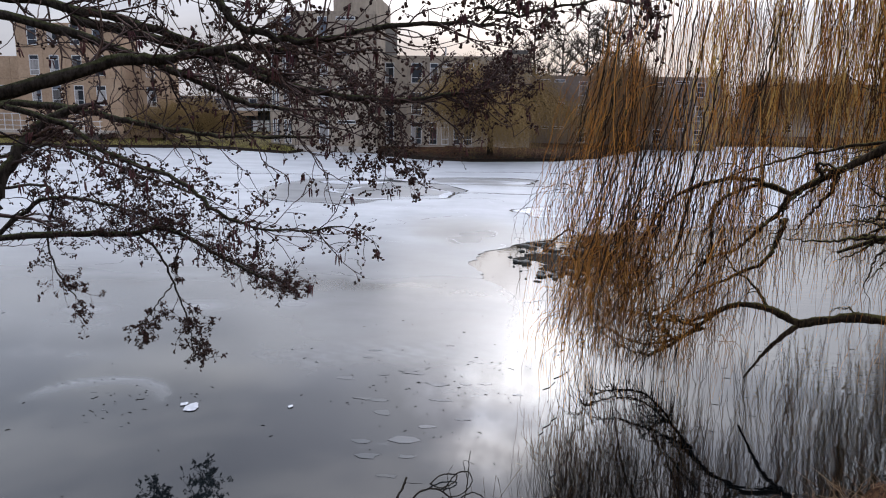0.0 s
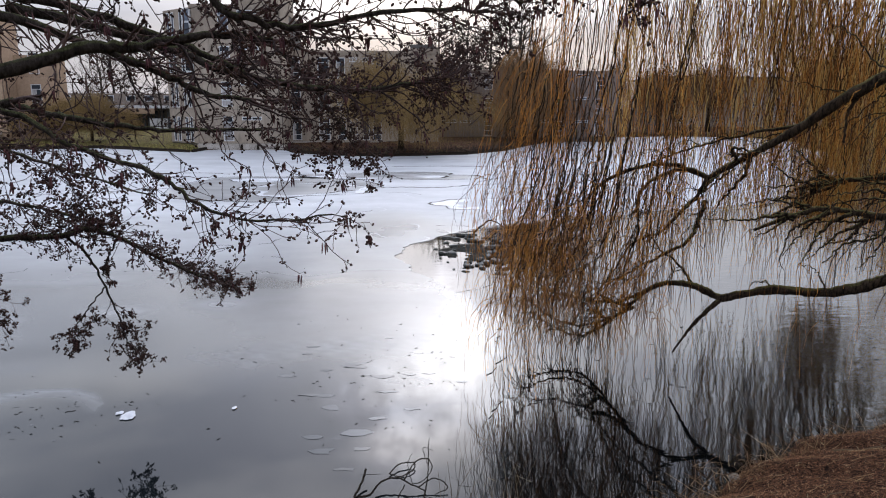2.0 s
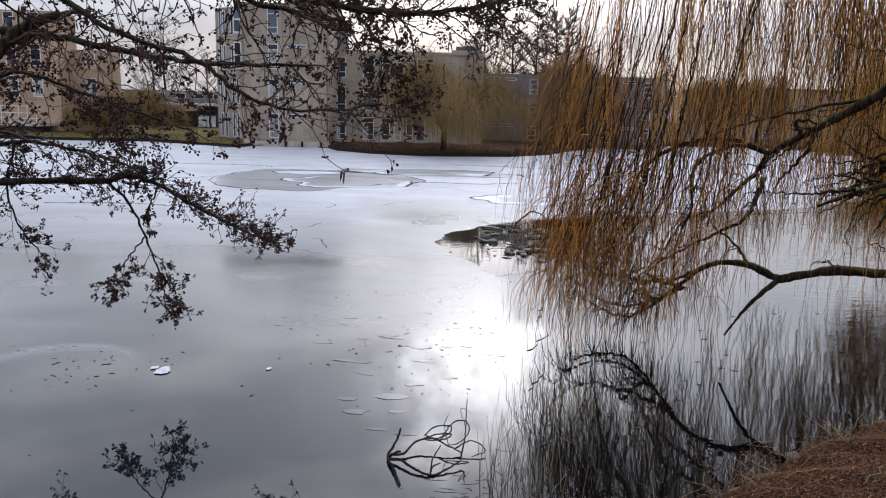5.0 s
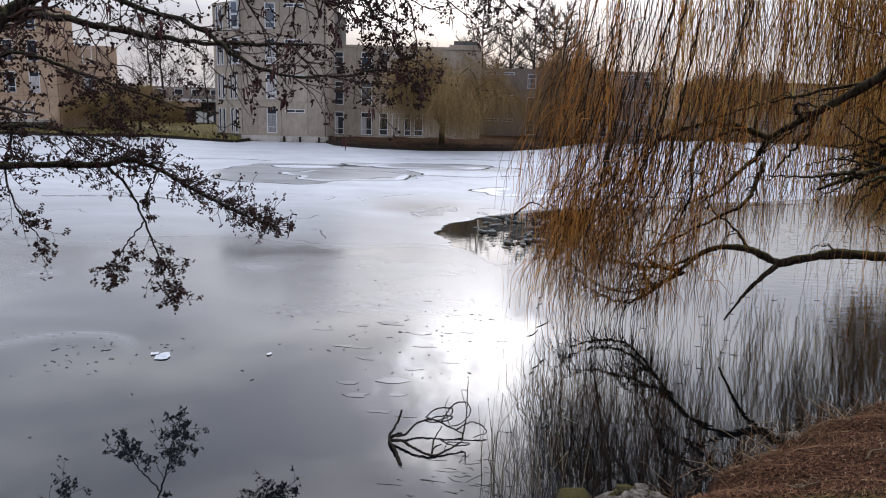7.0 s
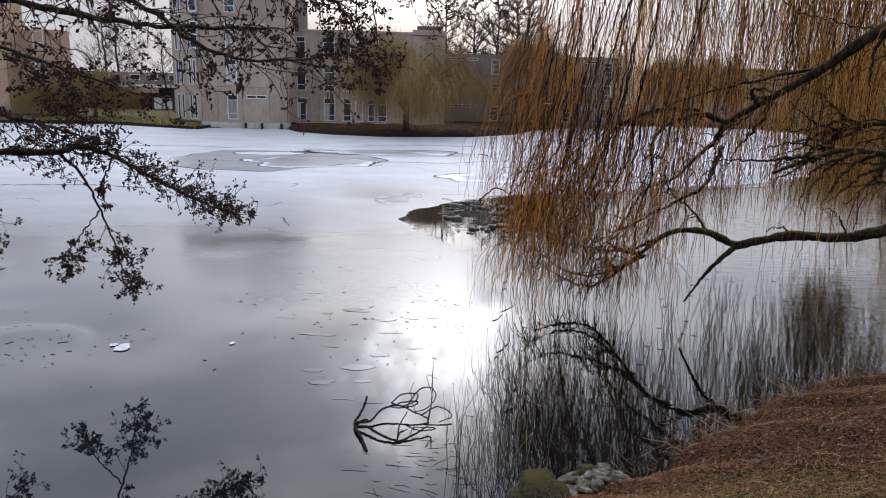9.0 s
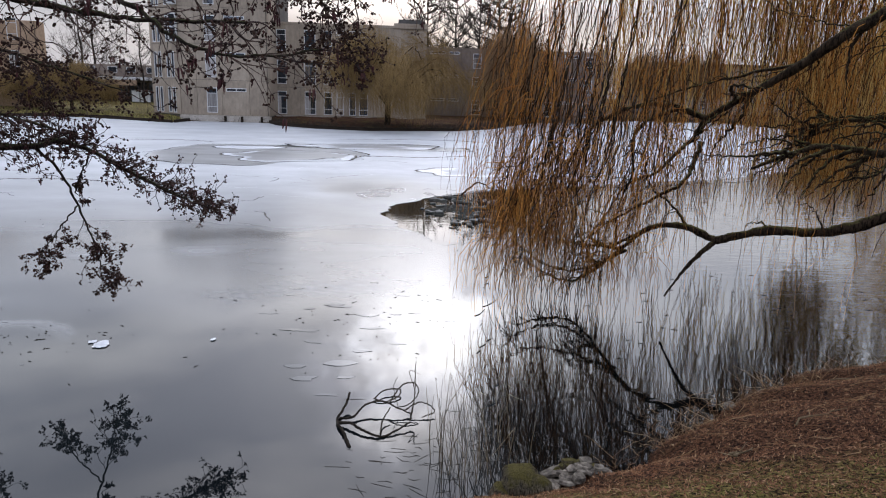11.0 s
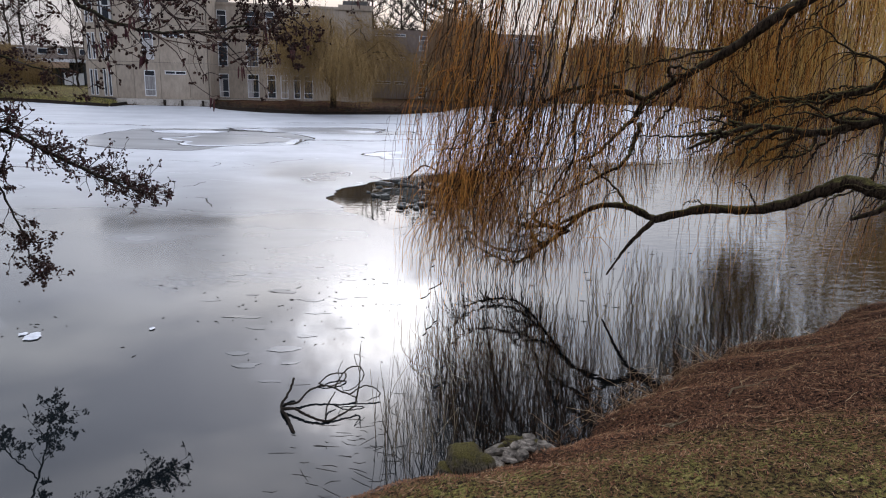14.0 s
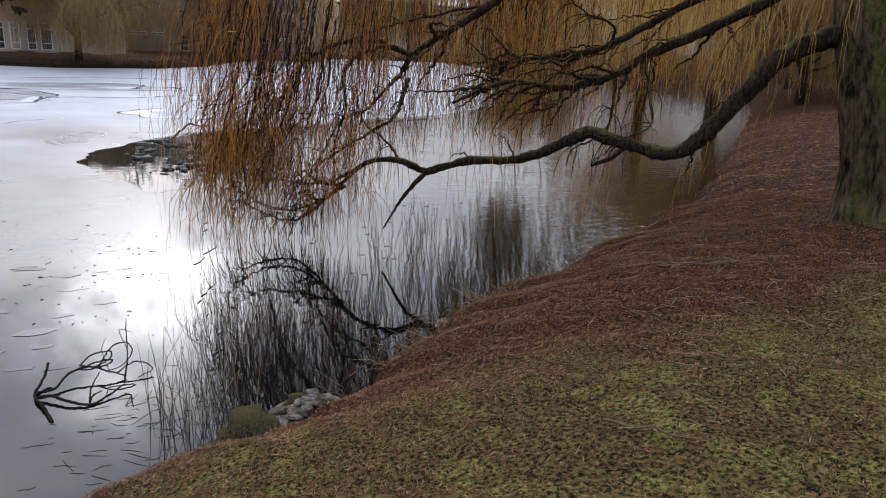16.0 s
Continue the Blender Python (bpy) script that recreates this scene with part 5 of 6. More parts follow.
def right_block():
    rng = random.Random(10)
    h = thing("far_hall", "long flat-roofed grey building beyond the willows", "building", (70, 118, 0))
    core(h, [(42, 112.05, 0, 100, 128, 8.2)], M["joint"])
    w = [(1.5 + 3.2 * i, 2.9 + 3.2 * i, 1.2 + 2.6 * k, 2.7 + 2.6 * k, "tall") for i in range(17) for k in range(2)]
    facade(h, (42, 112.0), (1, 0), 58, 8.2, w, M["concrete"], [3.4, 6.0], rng, cuts=tuple(range(6, 58, 6)))
    core(h, [(41.6, 111.7, 8.2, 100.4, 128.4, 8.55)], M["roof"], "roof")


tower_block()
wing()
shaded_block()
left_block()
low_block()
right_block()

# ---- trees across the pond ----


def weeping(seed, height, spread, many, mat, trunk_mat, fat=0.011, floor_z=0.25):
    """A far weeping willow: short trunk, arching limbs and an uneven curtain of shoots."""
    rng = random.Random(seed)
    tree = thing("far_willow", "bare weeping willow with yellow-brown twigs at the waterside", "tree")
    g = Geo()
    g.tube(rough_line([(0, 0, -0.4), (0.1, 0, height * 0.2), (-0.1, 0.1, height * 0.5)], 10, 0.04, rng), taper(0.04 * height, 0.025 * height, 10), 9)
    part("trunk", g, trunk_mat, tree)
    tw = Geo()
    for i in range(16):
        a = i * 2.4 + rng.uniform(-0.4, 0.4)
        r = spread * rng.uniform(0.3, 0.95)
        top = height * (1.02 - 0.42 * (r / spread) ** 1.5) * rng.uniform(0.82, 1.04)
        pts = [(0, 0, height * rng.uniform(0.15, 0.45)), (r * 0.35 * math.cos(a), r * 0.35 * math.sin(a), top * 0.72), (r * 0.75 * math.cos(a), r * 0.75 * math.sin(a), top),
               (r * math.cos(a), r * math.sin(a), top * 0.84)]
        line = rough_line(pts, 16, 0.08, rng)
        g = Geo()
        g.tube(line, taper(0.012 * height, 0.003 * height, 16), 6)
        part("limb", g, trunk_mat, tree)
        clumps = [(line[rng.randrange(4, 16)] + Vector((rng.gauss(0, 1), rng.gauss(0, 1), rng.gauss(0, 0.7))) * spread * 0.12, rng.uniform(0.35, 1.1)) for _ in range(9)]
        for _ in range(many // 16):
            c, reach = rng.choice(clumps)
            p = c + Vector((rng.gauss(0, 1), rng.gauss(0, 1), rng.gauss(0, 1))) * spread * 0.055
            out = Vector((p.x, p.y, 0)).normalized() * rng.uniform(0.0, 0.22) * spread + Vector((rng.gauss(0, 0.2), rng.gauss(0, 0.2), 0))
            low = max(floor_z + abs(rng.gauss(0, 0.5)), p.z - reach * rng.uniform(0.3, 0.95) * height * 0.62)
            q = p + out
            n = 6
            pts = [p + (q - p) * min(1, 1.7 * k / (n - 1)) + Vector((rng.uniform(-0.16, 0.16), rng.uniform(-0.16, 0.16), (0.35 if k == 1 else 0) * out.length * 0.5 - (p.z - low) * (k / (n - 1)) ** 1.5)) for k in range(n)]
            tw.tube(pts, taper(fat, fat * 0.45, n), 3, cap=False)
        for _ in range(14):
            p = line[rng.randrange(6, 16)]
            d = Vector((rng.uniform(-1, 1), rng.uniform(-1, 1), rng.uniform(0.2, 1.2))) * height * 0.1
            tw.tube([p, p + d * 0.6, p + d + Vector((0, 0, -0.1))], [fat * 1.2, fat, fat * 0.5], 3, cap=False)
    tagged(part("crown", tw, mat, tree, "hazy curtain of bare twigs"), kind="stuff")
    return tree


def bare_tree(seed, height, mat, trunk_mat, spread=0.35, levels=4, fat=1.0, label="tall bare tree with fine airy twigs"):
    rng = random.Random(seed)
    tree = thing("bare_tree", label, "tree")
    g, tw = Geo(), Geo()
    axis = rough_line([(0, 0, -0.3), (0.2, 0, height * 0.35), (-0.1, 0.2, height * 0.7), (0, 0, height)], 18, 0.06, rng)
    g.tube(axis, taper(height * 0.016, height * 0.003, 18), 7)
    part("trunk", g, trunk_mat, tree)

    def grow(p, d, length, radius, level):
        n = 4
        pts, at, way = [p], p, d
        for _ in range(n):
            way = (way + Vector((rng.uniform(-1, 1), rng.uniform(-1, 1), rng.uniform(-0.5, 0.9))) * 0.22).normalized()
            at = at + way * length / n
            pts.append(at)
        tw.tube(pts, taper(radius, radius * 0.5, n + 1), 3, cap=False)
        if level < levels:
            for _ in range(4 if level == 1 else 3):
                k = rng.randrange(1, n + 1)
                side = Vector((rng.uniform(-1, 1), rng.uniform(-1, 1), rng.uniform(-0.2, 0.9))).normalized()
                grow(pts[k], (way + side).normalized(), length * rng.uniform(0.4, 0.65), radius * 0.6, level + 1)

    for i in range(3, 18):
        for _ in range(3):
            a = rng.uniform(0, 6.28)
            grow(axis[i], Vector((math.cos(a), math.sin(a), rng.uniform(0.1, 0.7))).normalized(), height * spread * rng.uniform(0.4, 1.0) * (1.15 - i / 20), height * 0.0052 * fat, 1)
    tagged(part("crown", tw, mat, tree, "fine bare twigs"), kind="stuff")
    return tree


def set_down(ob, x, y, turn=0.0, scale=1.0, label=""):
    ob.matrix_basis = Matrix.Translation((x, y, float(land(x, y)) - 0.05)) @ Matrix.Rotation(turn, 4, "Z") @ Matrix.Diagonal((scale, scale, scale, 1))
    return tagged(ob, label) if label else ob


def again(ob, x, y, turn, scale, label=""):
    made = copy_thing(ob, Matrix.Identity(4))
    return set_down(made, x, y, turn, scale, label)


yellow = set_down(weeping(41, 6.4, 6.6, 6400, M["far_twig"], M["limb_bark"], 0.0095), -0.4, 52.2)
brown = set_down(weeping(42, 8.0, 4.0, 2000, M["brown_twig"], M["limb_bark"], 0.013), 13.2, 70.5, 0, 1.0, "bare brown willow standing against the darker block")
rust = set_down(weeping(43, 10.5, 6.5, 1900, M["rust_twig"], M["limb_bark"], 0.014), 46.5, 66.5, 0, 1.0, "large bare willow with orange twigs on the far bank")
again(rust, 48.0, 78.0, 2.0, 0.95)
again(rust, 50.5, 55.5, 1.4, 1.7, "tall bare willow with orange twigs on the far bank")
again(rust, 52.0, 47.5, 3.4, 1.75, "tall bare willow with orange twigs on the far bank")
again(rust, 49.0, 39.0, 0.4, 1.6, "tall bare willow with orange twigs on the far bank")
again(brown, 24.0, 85.5, 1.0, 1.05)
again(brown, 33.0, 90.0, 2.2, 1.1)
again(yellow, 18.0, 84.0, 2.0, 0.95)
again(yellow, -27.5, 63.0, 1.2, 0.62)
again(yellow, -31.0, 63.5, 3.2, 0.5)
again(yellow, 28.5, 21.2, 0.3, 0.9)
again(yellow, 35.5, 26.0, 1.3, 1.0)
again(brown, 41.0, 31.5, 2.9, 0.8)
again(brown, 52.0, 84.0, 0.9, 1.2)
again(brown, 40.0, 91.0, 1.9, 1.15)
again(brown, 9.5, 64.8, 3.3, 0.62)
again(brown, 11.4, 67.6, 0.8, 1.15)
pine = set_down(bare_tree(51, 15.5, M["grey_twig"], M["alder_bark"], 0.36, fat=1.2), 4.6, 95)
again(pine, 8.6, 97, 2.0, 0.95)
again(pine, 15.8, 96, 0.7, 1.02)
again(pine, 13.6, 94, 4.0, 1.0)
again(pine, 12.0, 101, 5.0, 1.08)
broad = set_down(bare_tree(52, 10.5, M["grey_twig"], M["alder_bark"], 0.42, fat=0.6), -33.5, 80, 0, 1.0, "bare tree with crooked branches before the low building")
again(broad, -28.5, 84, 1.6, 0.8)
again(broad, -40.0, 100, 2.6, 1.3)
again(broad, 30.0, 99, 0.6, 1.0)
again(broad, 62.0, 92, 0.6, 1.1)
again(broad, 60.0, 70, 2.6, 1.1)
again(broad, 62.0, 48, 3.6, 1.0)
again(broad, 52.0, 30, 4.6, 0.9)
again(broad, 18.5, 104, 4.6, 1.1)


def far_woods():
    """Hedges and scrub that close the view behind the buildings and along the banks."""
    rng = random.Random(61)
    g = Geo()
    for _ in range(9000):
        if rng.random() < 0.6:
            x, y = rng.uniform(-110, 130), rng.uniform(128, 150)
            h = rng.uniform(1.5, 5.0) + 1.5 * noise.noise(Vector((x * 0.06, 3, 0)))
        else:
            a = rng.random()
            x, y = 46 + 16 * a + rng.uniform(-3, 6), 24 + 65 * a + rng.uniform(-4, 4)
            h = rng.uniform(0.8, 3.4)
            if from_water(x, y) < 3.5:
                continue
        z = float(land(x, y)) if y < 120 else 0.7
        lean = Vector((rng.uniform(-0.5, 0.5), rng.uniform(-0.5, 0.5), 0))
        g.tube([(x, y, z - 0.1), (x + lean.x * 0.4, y + lean.y * 0.4, z + h * 0.5), (x + lean.x * 1.6, y + lean.y, z + h)], [0.05, 0.035, 0.012], 3, cap=False)
    single("far_scrub", g, M["brown_twig"], "brown leafless scrub and hedges beyond the pond", "scrub", "stuff")


far_woods()


def bank_growth():
    """Rough dead grass along the far waterline and on the left lawn."""
    rng = random.Random(62)
    g, dark = Geo(), Geo()
    pts = SHORE[21:39]
    for (ax, ay), (bx, by) in zip(pts, pts[1:]):
        L = math.hypot(bx - ax, by - ay)
        for _ in range(int(L * (60 if ax > -16 else 26))):
            u = rng.random()
            x, y = ax + (bx - ax) * u + rng.gauss(0, 0.5), ay + (by - ay) * u + abs(rng.gauss(0, 0.7)) * (1 if by > 40 else 0.2)
            s = float(from_water(x, y))
            if s < 0.02:
                continue
            z = float(land(x, y))
            h = rng.uniform(0.08, 0.5) * (0.5 + 0.9 * abs(noise.noise(Vector((x * 0.5, y * 0.5, 2)))))
            g.tube([(x, y, z - 0.03), (x + rng.uniform(-0.12, 0.12), y, z + h * 0.6), (x + rng.uniform(-0.3, 0.3), y + rng.uniform(-0.2, 0.1), z + h)], [0.02, 0.014, 0.004], 3, cap=False)
        if ax > -16:
            dark.add(g.v, g.f)
            g = Geo()
    single("far_bank_brush", dark, M["grey_twig"], "dead brown brush hanging over the far waterline", "scrub", "stuff")
    single("far_bank_grass", g, M["grass"], "rank winter grass along the far waterline", "grass", "stuff")


bank_growth()


def bank_edging():
    """Dark boards that hold the far bank above the ice."""
    rng = random.Random(64)
    edge = thing("bank_edging", "dark weathered timber edging along the far bank", "edging", (0, 57, 0), kind="structure")
    back = edge.matrix_basis.inverted()
    for (ax, ay), (bx, by) in zip(SHORE[25:38], SHORE[26:39]):
        if ay == by == 57.3:      # the tower stands here
            continue
        L = math.hypot(bx - ax, by - ay)
        n = max(1, round(L / 2.4))
        for i in range(n):
            p, q = Vector((ax + (bx - ax) * i / n, ay + (by - ay) * i / n, 0)), Vector((ax + (bx - ax) * (i + 1) / n, ay + (by - ay) * (i + 1) / n, 0))
            d = (q - p).normalized()
            out = Vector((d.y, -d.x, 0)) * 0.07
            if from_water(*(p * 0.5 + q * 0.5 + out * 6).xy) > 0:
                out = -out
            p, q = p - d * 0.02 + out * 2, q + d * 0.02 + out * 2
            h0, h1 = rng.uniform(0.20, 0.30), rng.uniform(0.20, 0.30)
            g = Geo()
            g.v = [tuple(v) for v in (p - out, q - out, q + out, p + out)]
            g.v = [(x, y, -0.15) for x, y, z in g.v] + [(x, y, h) for (x, y, z), h in zip(g.v, (h0, h1, h1, h0))]
            g.f = [(0, 3, 2, 1), (4, 5, 6, 7), (0, 1, 5, 4), (1, 2, 6, 5), (2, 3, 7, 6), (3, 0, 4, 7)]
            part("board", g, M["dead_wood"], edge, smooth=False).matrix_basis = back


bank_edging()

# ---- the islet ----
M["dark_stone"] = mottled("wet_dark_stone", ((0.3, (0.016, 0.018, 0.015)), (0.7, (0.075, 0.078, 0.066))), 7.0, 0.6, 50, bump=0.6, depth=0.02, vary=0.3)



def stone_mesh(seed, sx, sy, sz, mat, name="stone"):
    rng = random.Random(seed)
    bm = bmesh.new()
    bmesh.ops.create_icosphere(bm, subdivisions=3, radius=1.0)
    off = Vector((rng.uniform(0, 50), rng.uniform(0, 50), rng.uniform(0, 50)))
    for v in bm.verts:
        k = 1 + 0.55 * noise.noise(v.co * 1.1 + off) + 0.25 * noise.noise(v.co * 2.9 + off)
        co = v.co * k
        co.z = max(co.z, -0.45)
        co = Vector([math.copysign(abs(c) ** 0.62, c) for c in co])
        v.co = Vector((co.x * sx, co.y * sy, co.z * sz))
    me = bpy.data.meshes.new(name)
    bm.to_mesh(me)
    bm.free()
    me.polygons.foreach_set("use_smooth", [True] * len(me.polygons))
    me.materials.append(mat)
    return me


def slab_mesh(seed, sx, sy, sz, mat, name="stone"):
    """An angular, layered slab with a broken rim."""
    rng = random.Random(seed)
    n = rng.choice((7, 8, 9))
    angles = [6.283 * (i + rng.uniform(-0.32, 0.32)) / n for i in range(n)]
    out = [rng.uniform(0.72, 1.1) for _ in range(n)]
    tilt = (rng.uniform(-0.25, 0.25), rng.uniform(-0.25, 0.25))
    g = Geo()
    for z, k in ((-0.6, 0.9), (-0.15, 1.0), (0.12, 0.93), (0.16, 1.02), (0.55, 0.97), (0.75, 0.86)):
        for a, r in zip(angles, out):
            q = k * r * rng.uniform(0.94, 1.05)
            px, py = q * math.cos(a), q * math.sin(a)
            g.v.append((sx * px, sy * py, sz * (z + tilt[0] * px + tilt[1] * py + rng.uniform(-0.05, 0.05))))
    for j in range(5):
        for i in range(n):
            g.f.append((j * n + i, j * n + (i + 1) % n, (j + 1) * n + (i + 1) % n, (j + 1) * n + i))
    g.v.append((rng.uniform(-0.2, 0.2) * sx, rng.uniform(-0.2, 0.2) * sy, sz * 0.82))
    top = len(g.v) - 1
    g.f += [(5 * n + i, 5 * n + (i + 1) % n, top) for i in range(n)]
    g.f.append(tuple(reversed(range(n))))
    me = g.mesh(name, smooth=False)
    me.materials.append(mat)
    return me


def islet():
    rng = random.Random(71)
    cx, cy = 1.85, 16.4
    g = Geo()
    nx, ny = 46, 46
    for j in range(ny):
        for i in range(nx):
            u, v = i / (nx - 1) * 2 - 1, j / (ny - 1) * 2 - 1
            x, y = cx + u * 1.6, cy + v * 2.9
            r = math.hypot(u * 1.08, v * 1.05) + 0.18 * noise.noise(Vector((x * 0.7, y * 0.7, 1)))
            z = 0.12 * (1 - r) - 0.075 + 0.11 * noise.noise(Vector((x * 1.9, y * 1.9, 5))) * (r < 1)
            g.v.append((x, y, max(-0.15, z)))
    for j in range(ny - 1):
        for i in range(nx - 1):
            k = j * nx + i
            g.f.append((k, k + 1, k + nx + 1, k + nx))
    tagged(single("islet", g, mottled("wet_mud", ((0.3, (0.008, 0.008, 0.006)), (0.7, (0.026, 0.025, 0.019))), 2.0, 0.85, 24, bump=0.8, depth=0.03),
                  "low muddy islet with stones and dead twigs", "islet", "structure"))
    meshes = [slab_mesh(80 + k, 0.15, 0.11, 0.09, M["dark_stone"]) for k in range(4)] + [stone_mesh(90 + k, 0.12, 0.10, 0.075, M["dark_stone"]) for k in range(5)]
    for _ in range(90):
        a, r = rng.uniform(0, 6.28), rng.uniform(0.05, 0.93) ** 0.6
        x, y = cx + 1.45 * r * math.cos(a), cy + 2.5 * r * math.sin(a)
        ob = new("islet_stone", rng.choice(meshes))
        s = rng.choice((0.25, 0.4, 0.6, 0.9)) * rng.uniform(0.6, 1.3)
        ob.matrix_basis = Matrix.Translation((x, y, 0.05 * (1 - r) - 0.014 * s)) @ Matrix.Rotation(rng.uniform(0, 6.28), 4, "Z") @ Matrix.Rotation(rng.uniform(-0.3, 0.3), 4, "X") @ Matrix.Diagonal((s * rng.uniform(0.8, 1.6), s, s * 0.8, 1))
        tagged(ob, "dark wet stone lying on the muddy islet", "stone", "stones of the islet")
    tw = Geo()
    for _ in range(330):
        a, r = rng.uniform(0, 6.28), rng.random() ** 0.6
        x, y = cx + 1.2 + 1.0 * r * math.cos(a), cy + 2.4 * r * math.sin(a)
        d = Vector((rng.uniform(-1, 1), rng.uniform(-1, 1), rng.uniform(0.0, 0.9)))
        L = rng.uniform(0.15, 0.6)
        tw.tube(rough_line([(x, y, 0.04), Vector((x, y, 0.04)) + d * L * 0.5, Vector((x, y, 0.04)) + d * L + Vector((0, 0, -0.08))], 6, 0.02, rng), taper(0.008, 0.002, 6), 3, cap=False)
    single("islet_twigs", tw, M["dead_wood"], "dead brown twigs tangled over the islet", "twigs", "stuff")
    g = Geo()
    g.tube(rough_line([(1.9, 18.4, 0.1), (2.1, 18.2, 0.35), (2.35, 18.0, 0.5), (2.7, 17.6, 0.3)], 14, 0.02, rng), taper(0.03, 0.012, 14), 6)
    g.tube(rough_line([(2.35, 18.0, 0.5), (2.2, 18.1, 0.75)], 6, 0.01, rng), taper(0.012, 0.004, 6), 5)
    single("dead_branch", g, M["dead_wood"], "crooked dead branch sticking up from the islet", "branch")


islet()

# ---- marks and pieces on the ice ----


def patch(name, cx, cy, rx, ry, mat, label, z, inner=0.0, seed=0, group=""):
    """A flat, uneven disc or ring of ice."""
    rng = random.Random(seed)
    n = 56
    off = rng.uniform(0, 40)
    g = Geo()
    for i in range(n):
        w = 2 * math.pi * i / n
        k = 1 + 0.42 * noise.noise(Vector((math.cos(w) * 1.6, math.sin(w) * 1.6, off))) + 0.10 * noise.noise(Vector((math.cos(w) * 5, math.sin(w) * 5, off)))
        g.v.append((cx + rx * k * math.cos(w), cy + ry * k * math.sin(w), z))
        q = k * (inner + (1 - inner) * min(0.96, max(0.0, 0.35 + 1.3 * noise.noise(Vector((math.cos(w) * 2.3, math.sin(w) * 2.3, off + 9))))))
        g.v.append((cx + rx * q * math.cos(w), cy + ry * q * math.sin(w), z))
    if inner:
        g.f = [(2 * i, (2 * i + 2) % (2 * n), (2 * i + 3) % (2 * n), 2 * i + 1) for i in range(n)]
    else:
        g.v = g.v[::2]
        g.f = [tuple(range(n))]
    return single(name, g, mat, label, "ice", "structure", group, smooth=False)


def ice_variant(name, dark, light, rough):
    mat, nt, bsdf = material(name, rough)
    bsdf.inputs["IOR"].default_value = 1.31
    nt.links.new(ramp(nt, noise_tex(nt, 0.8, 5, 0.6, (0.4, 1.2, 1)), ((0.32, dark), (0.68, light))), bsdf.inputs["Base Color"])
    return mat


M["refrozen"] = ice_variant("refrozen_ice", (0.17, 0.175, 0.175), (0.31, 0.315, 0.32), 0.3)
M["plate_ice"] = ice_variant("plate_ice", (0.014, 0.017, 0.018), (0.05, 0.055, 0.057), 0.03)
M["slush"] = ice_variant("slushy_ice", (0.03, 0.033, 0.036), (0.085, 0.09, 0.095), 0.12)
M["pale_ice"] = ice_variant("pale_ice", (0.42, 0.44, 0.47), (0.58, 0.60, 0.63), 0.4)
M["dark_crack"] = ice_variant("dark_crack_ice", (0.045, 0.05, 0.052), (0.11, 0.115, 0.12), 0.2)
patch("refrozen_ice", -5.6, 30.6, 4.6, 4.3, M["refrozen"], "grey-brown patch of refrozen ice", 0.014, seed=1)
patch("refrozen_ice", -1.0, 35.2, 4.6, 1.8, M["refrozen"], "grey patch of refrozen ice", 0.014, seed=2)
for at, inner, seed in (((-5.6, 30.6, 4.75, 4.45), 0.972, 1), ((-1.0, 35.2, 4.7, 1.95), 0.945, 2), ((-4.2, 29.6, 2.62, 2.55), 0.95, 3), ((-1.4, 35.1, 3.3, 1.3), 0.94, 4), ((2.8, 24.7, 1.75, 1.5), 0.945, 5), ((-6.8, 33.4, 1.6, 1.05), 0.93, 6)):
    patch("crack_ring", *at, M["dark_crack"], "thin dark crack closing a ring in the ice", 0.021, inner, seed)
patch("pale_ice_ring", -4.2, 29.6, 2.5, 2.4, M["pale_ice"], "pale ring in the refrozen ice", 0.018, 0.84, 3)
patch("pale_ice_ring", -1.4, 35.1, 3.2, 1.2, M["pale_ice"], "pale streak in the refrozen ice", 0.018, 0.55, 4)
patch("pale_ice_ring", 2.8, 24.7, 1.6, 1.35, M["pale_ice"], "pale ring round a frozen hole", 0.018, 0.5, 5)
patch("pale_ice", -6.8, 33.4, 1.5, 0.9, M["pale_ice"], "pale crust on refrozen ice", 0.018, 0.0, 6)
patch("snow_patch", -3.10, 7.34, 0.085, 0.10, M["snow"], "small white patch of crusted snow", 0.020, 0.0, 9)
patch("snow_patch", -3.22, 7.42, 0.05, 0.04, M["snow"], "small white patch of crusted snow", 0.020, 0.0, 19)
patch("snow_patch", -1.95, 7.50, 0.03, 0.035, M["snow"], "small white patch of crusted snow", 0.020, 0.0, 10)


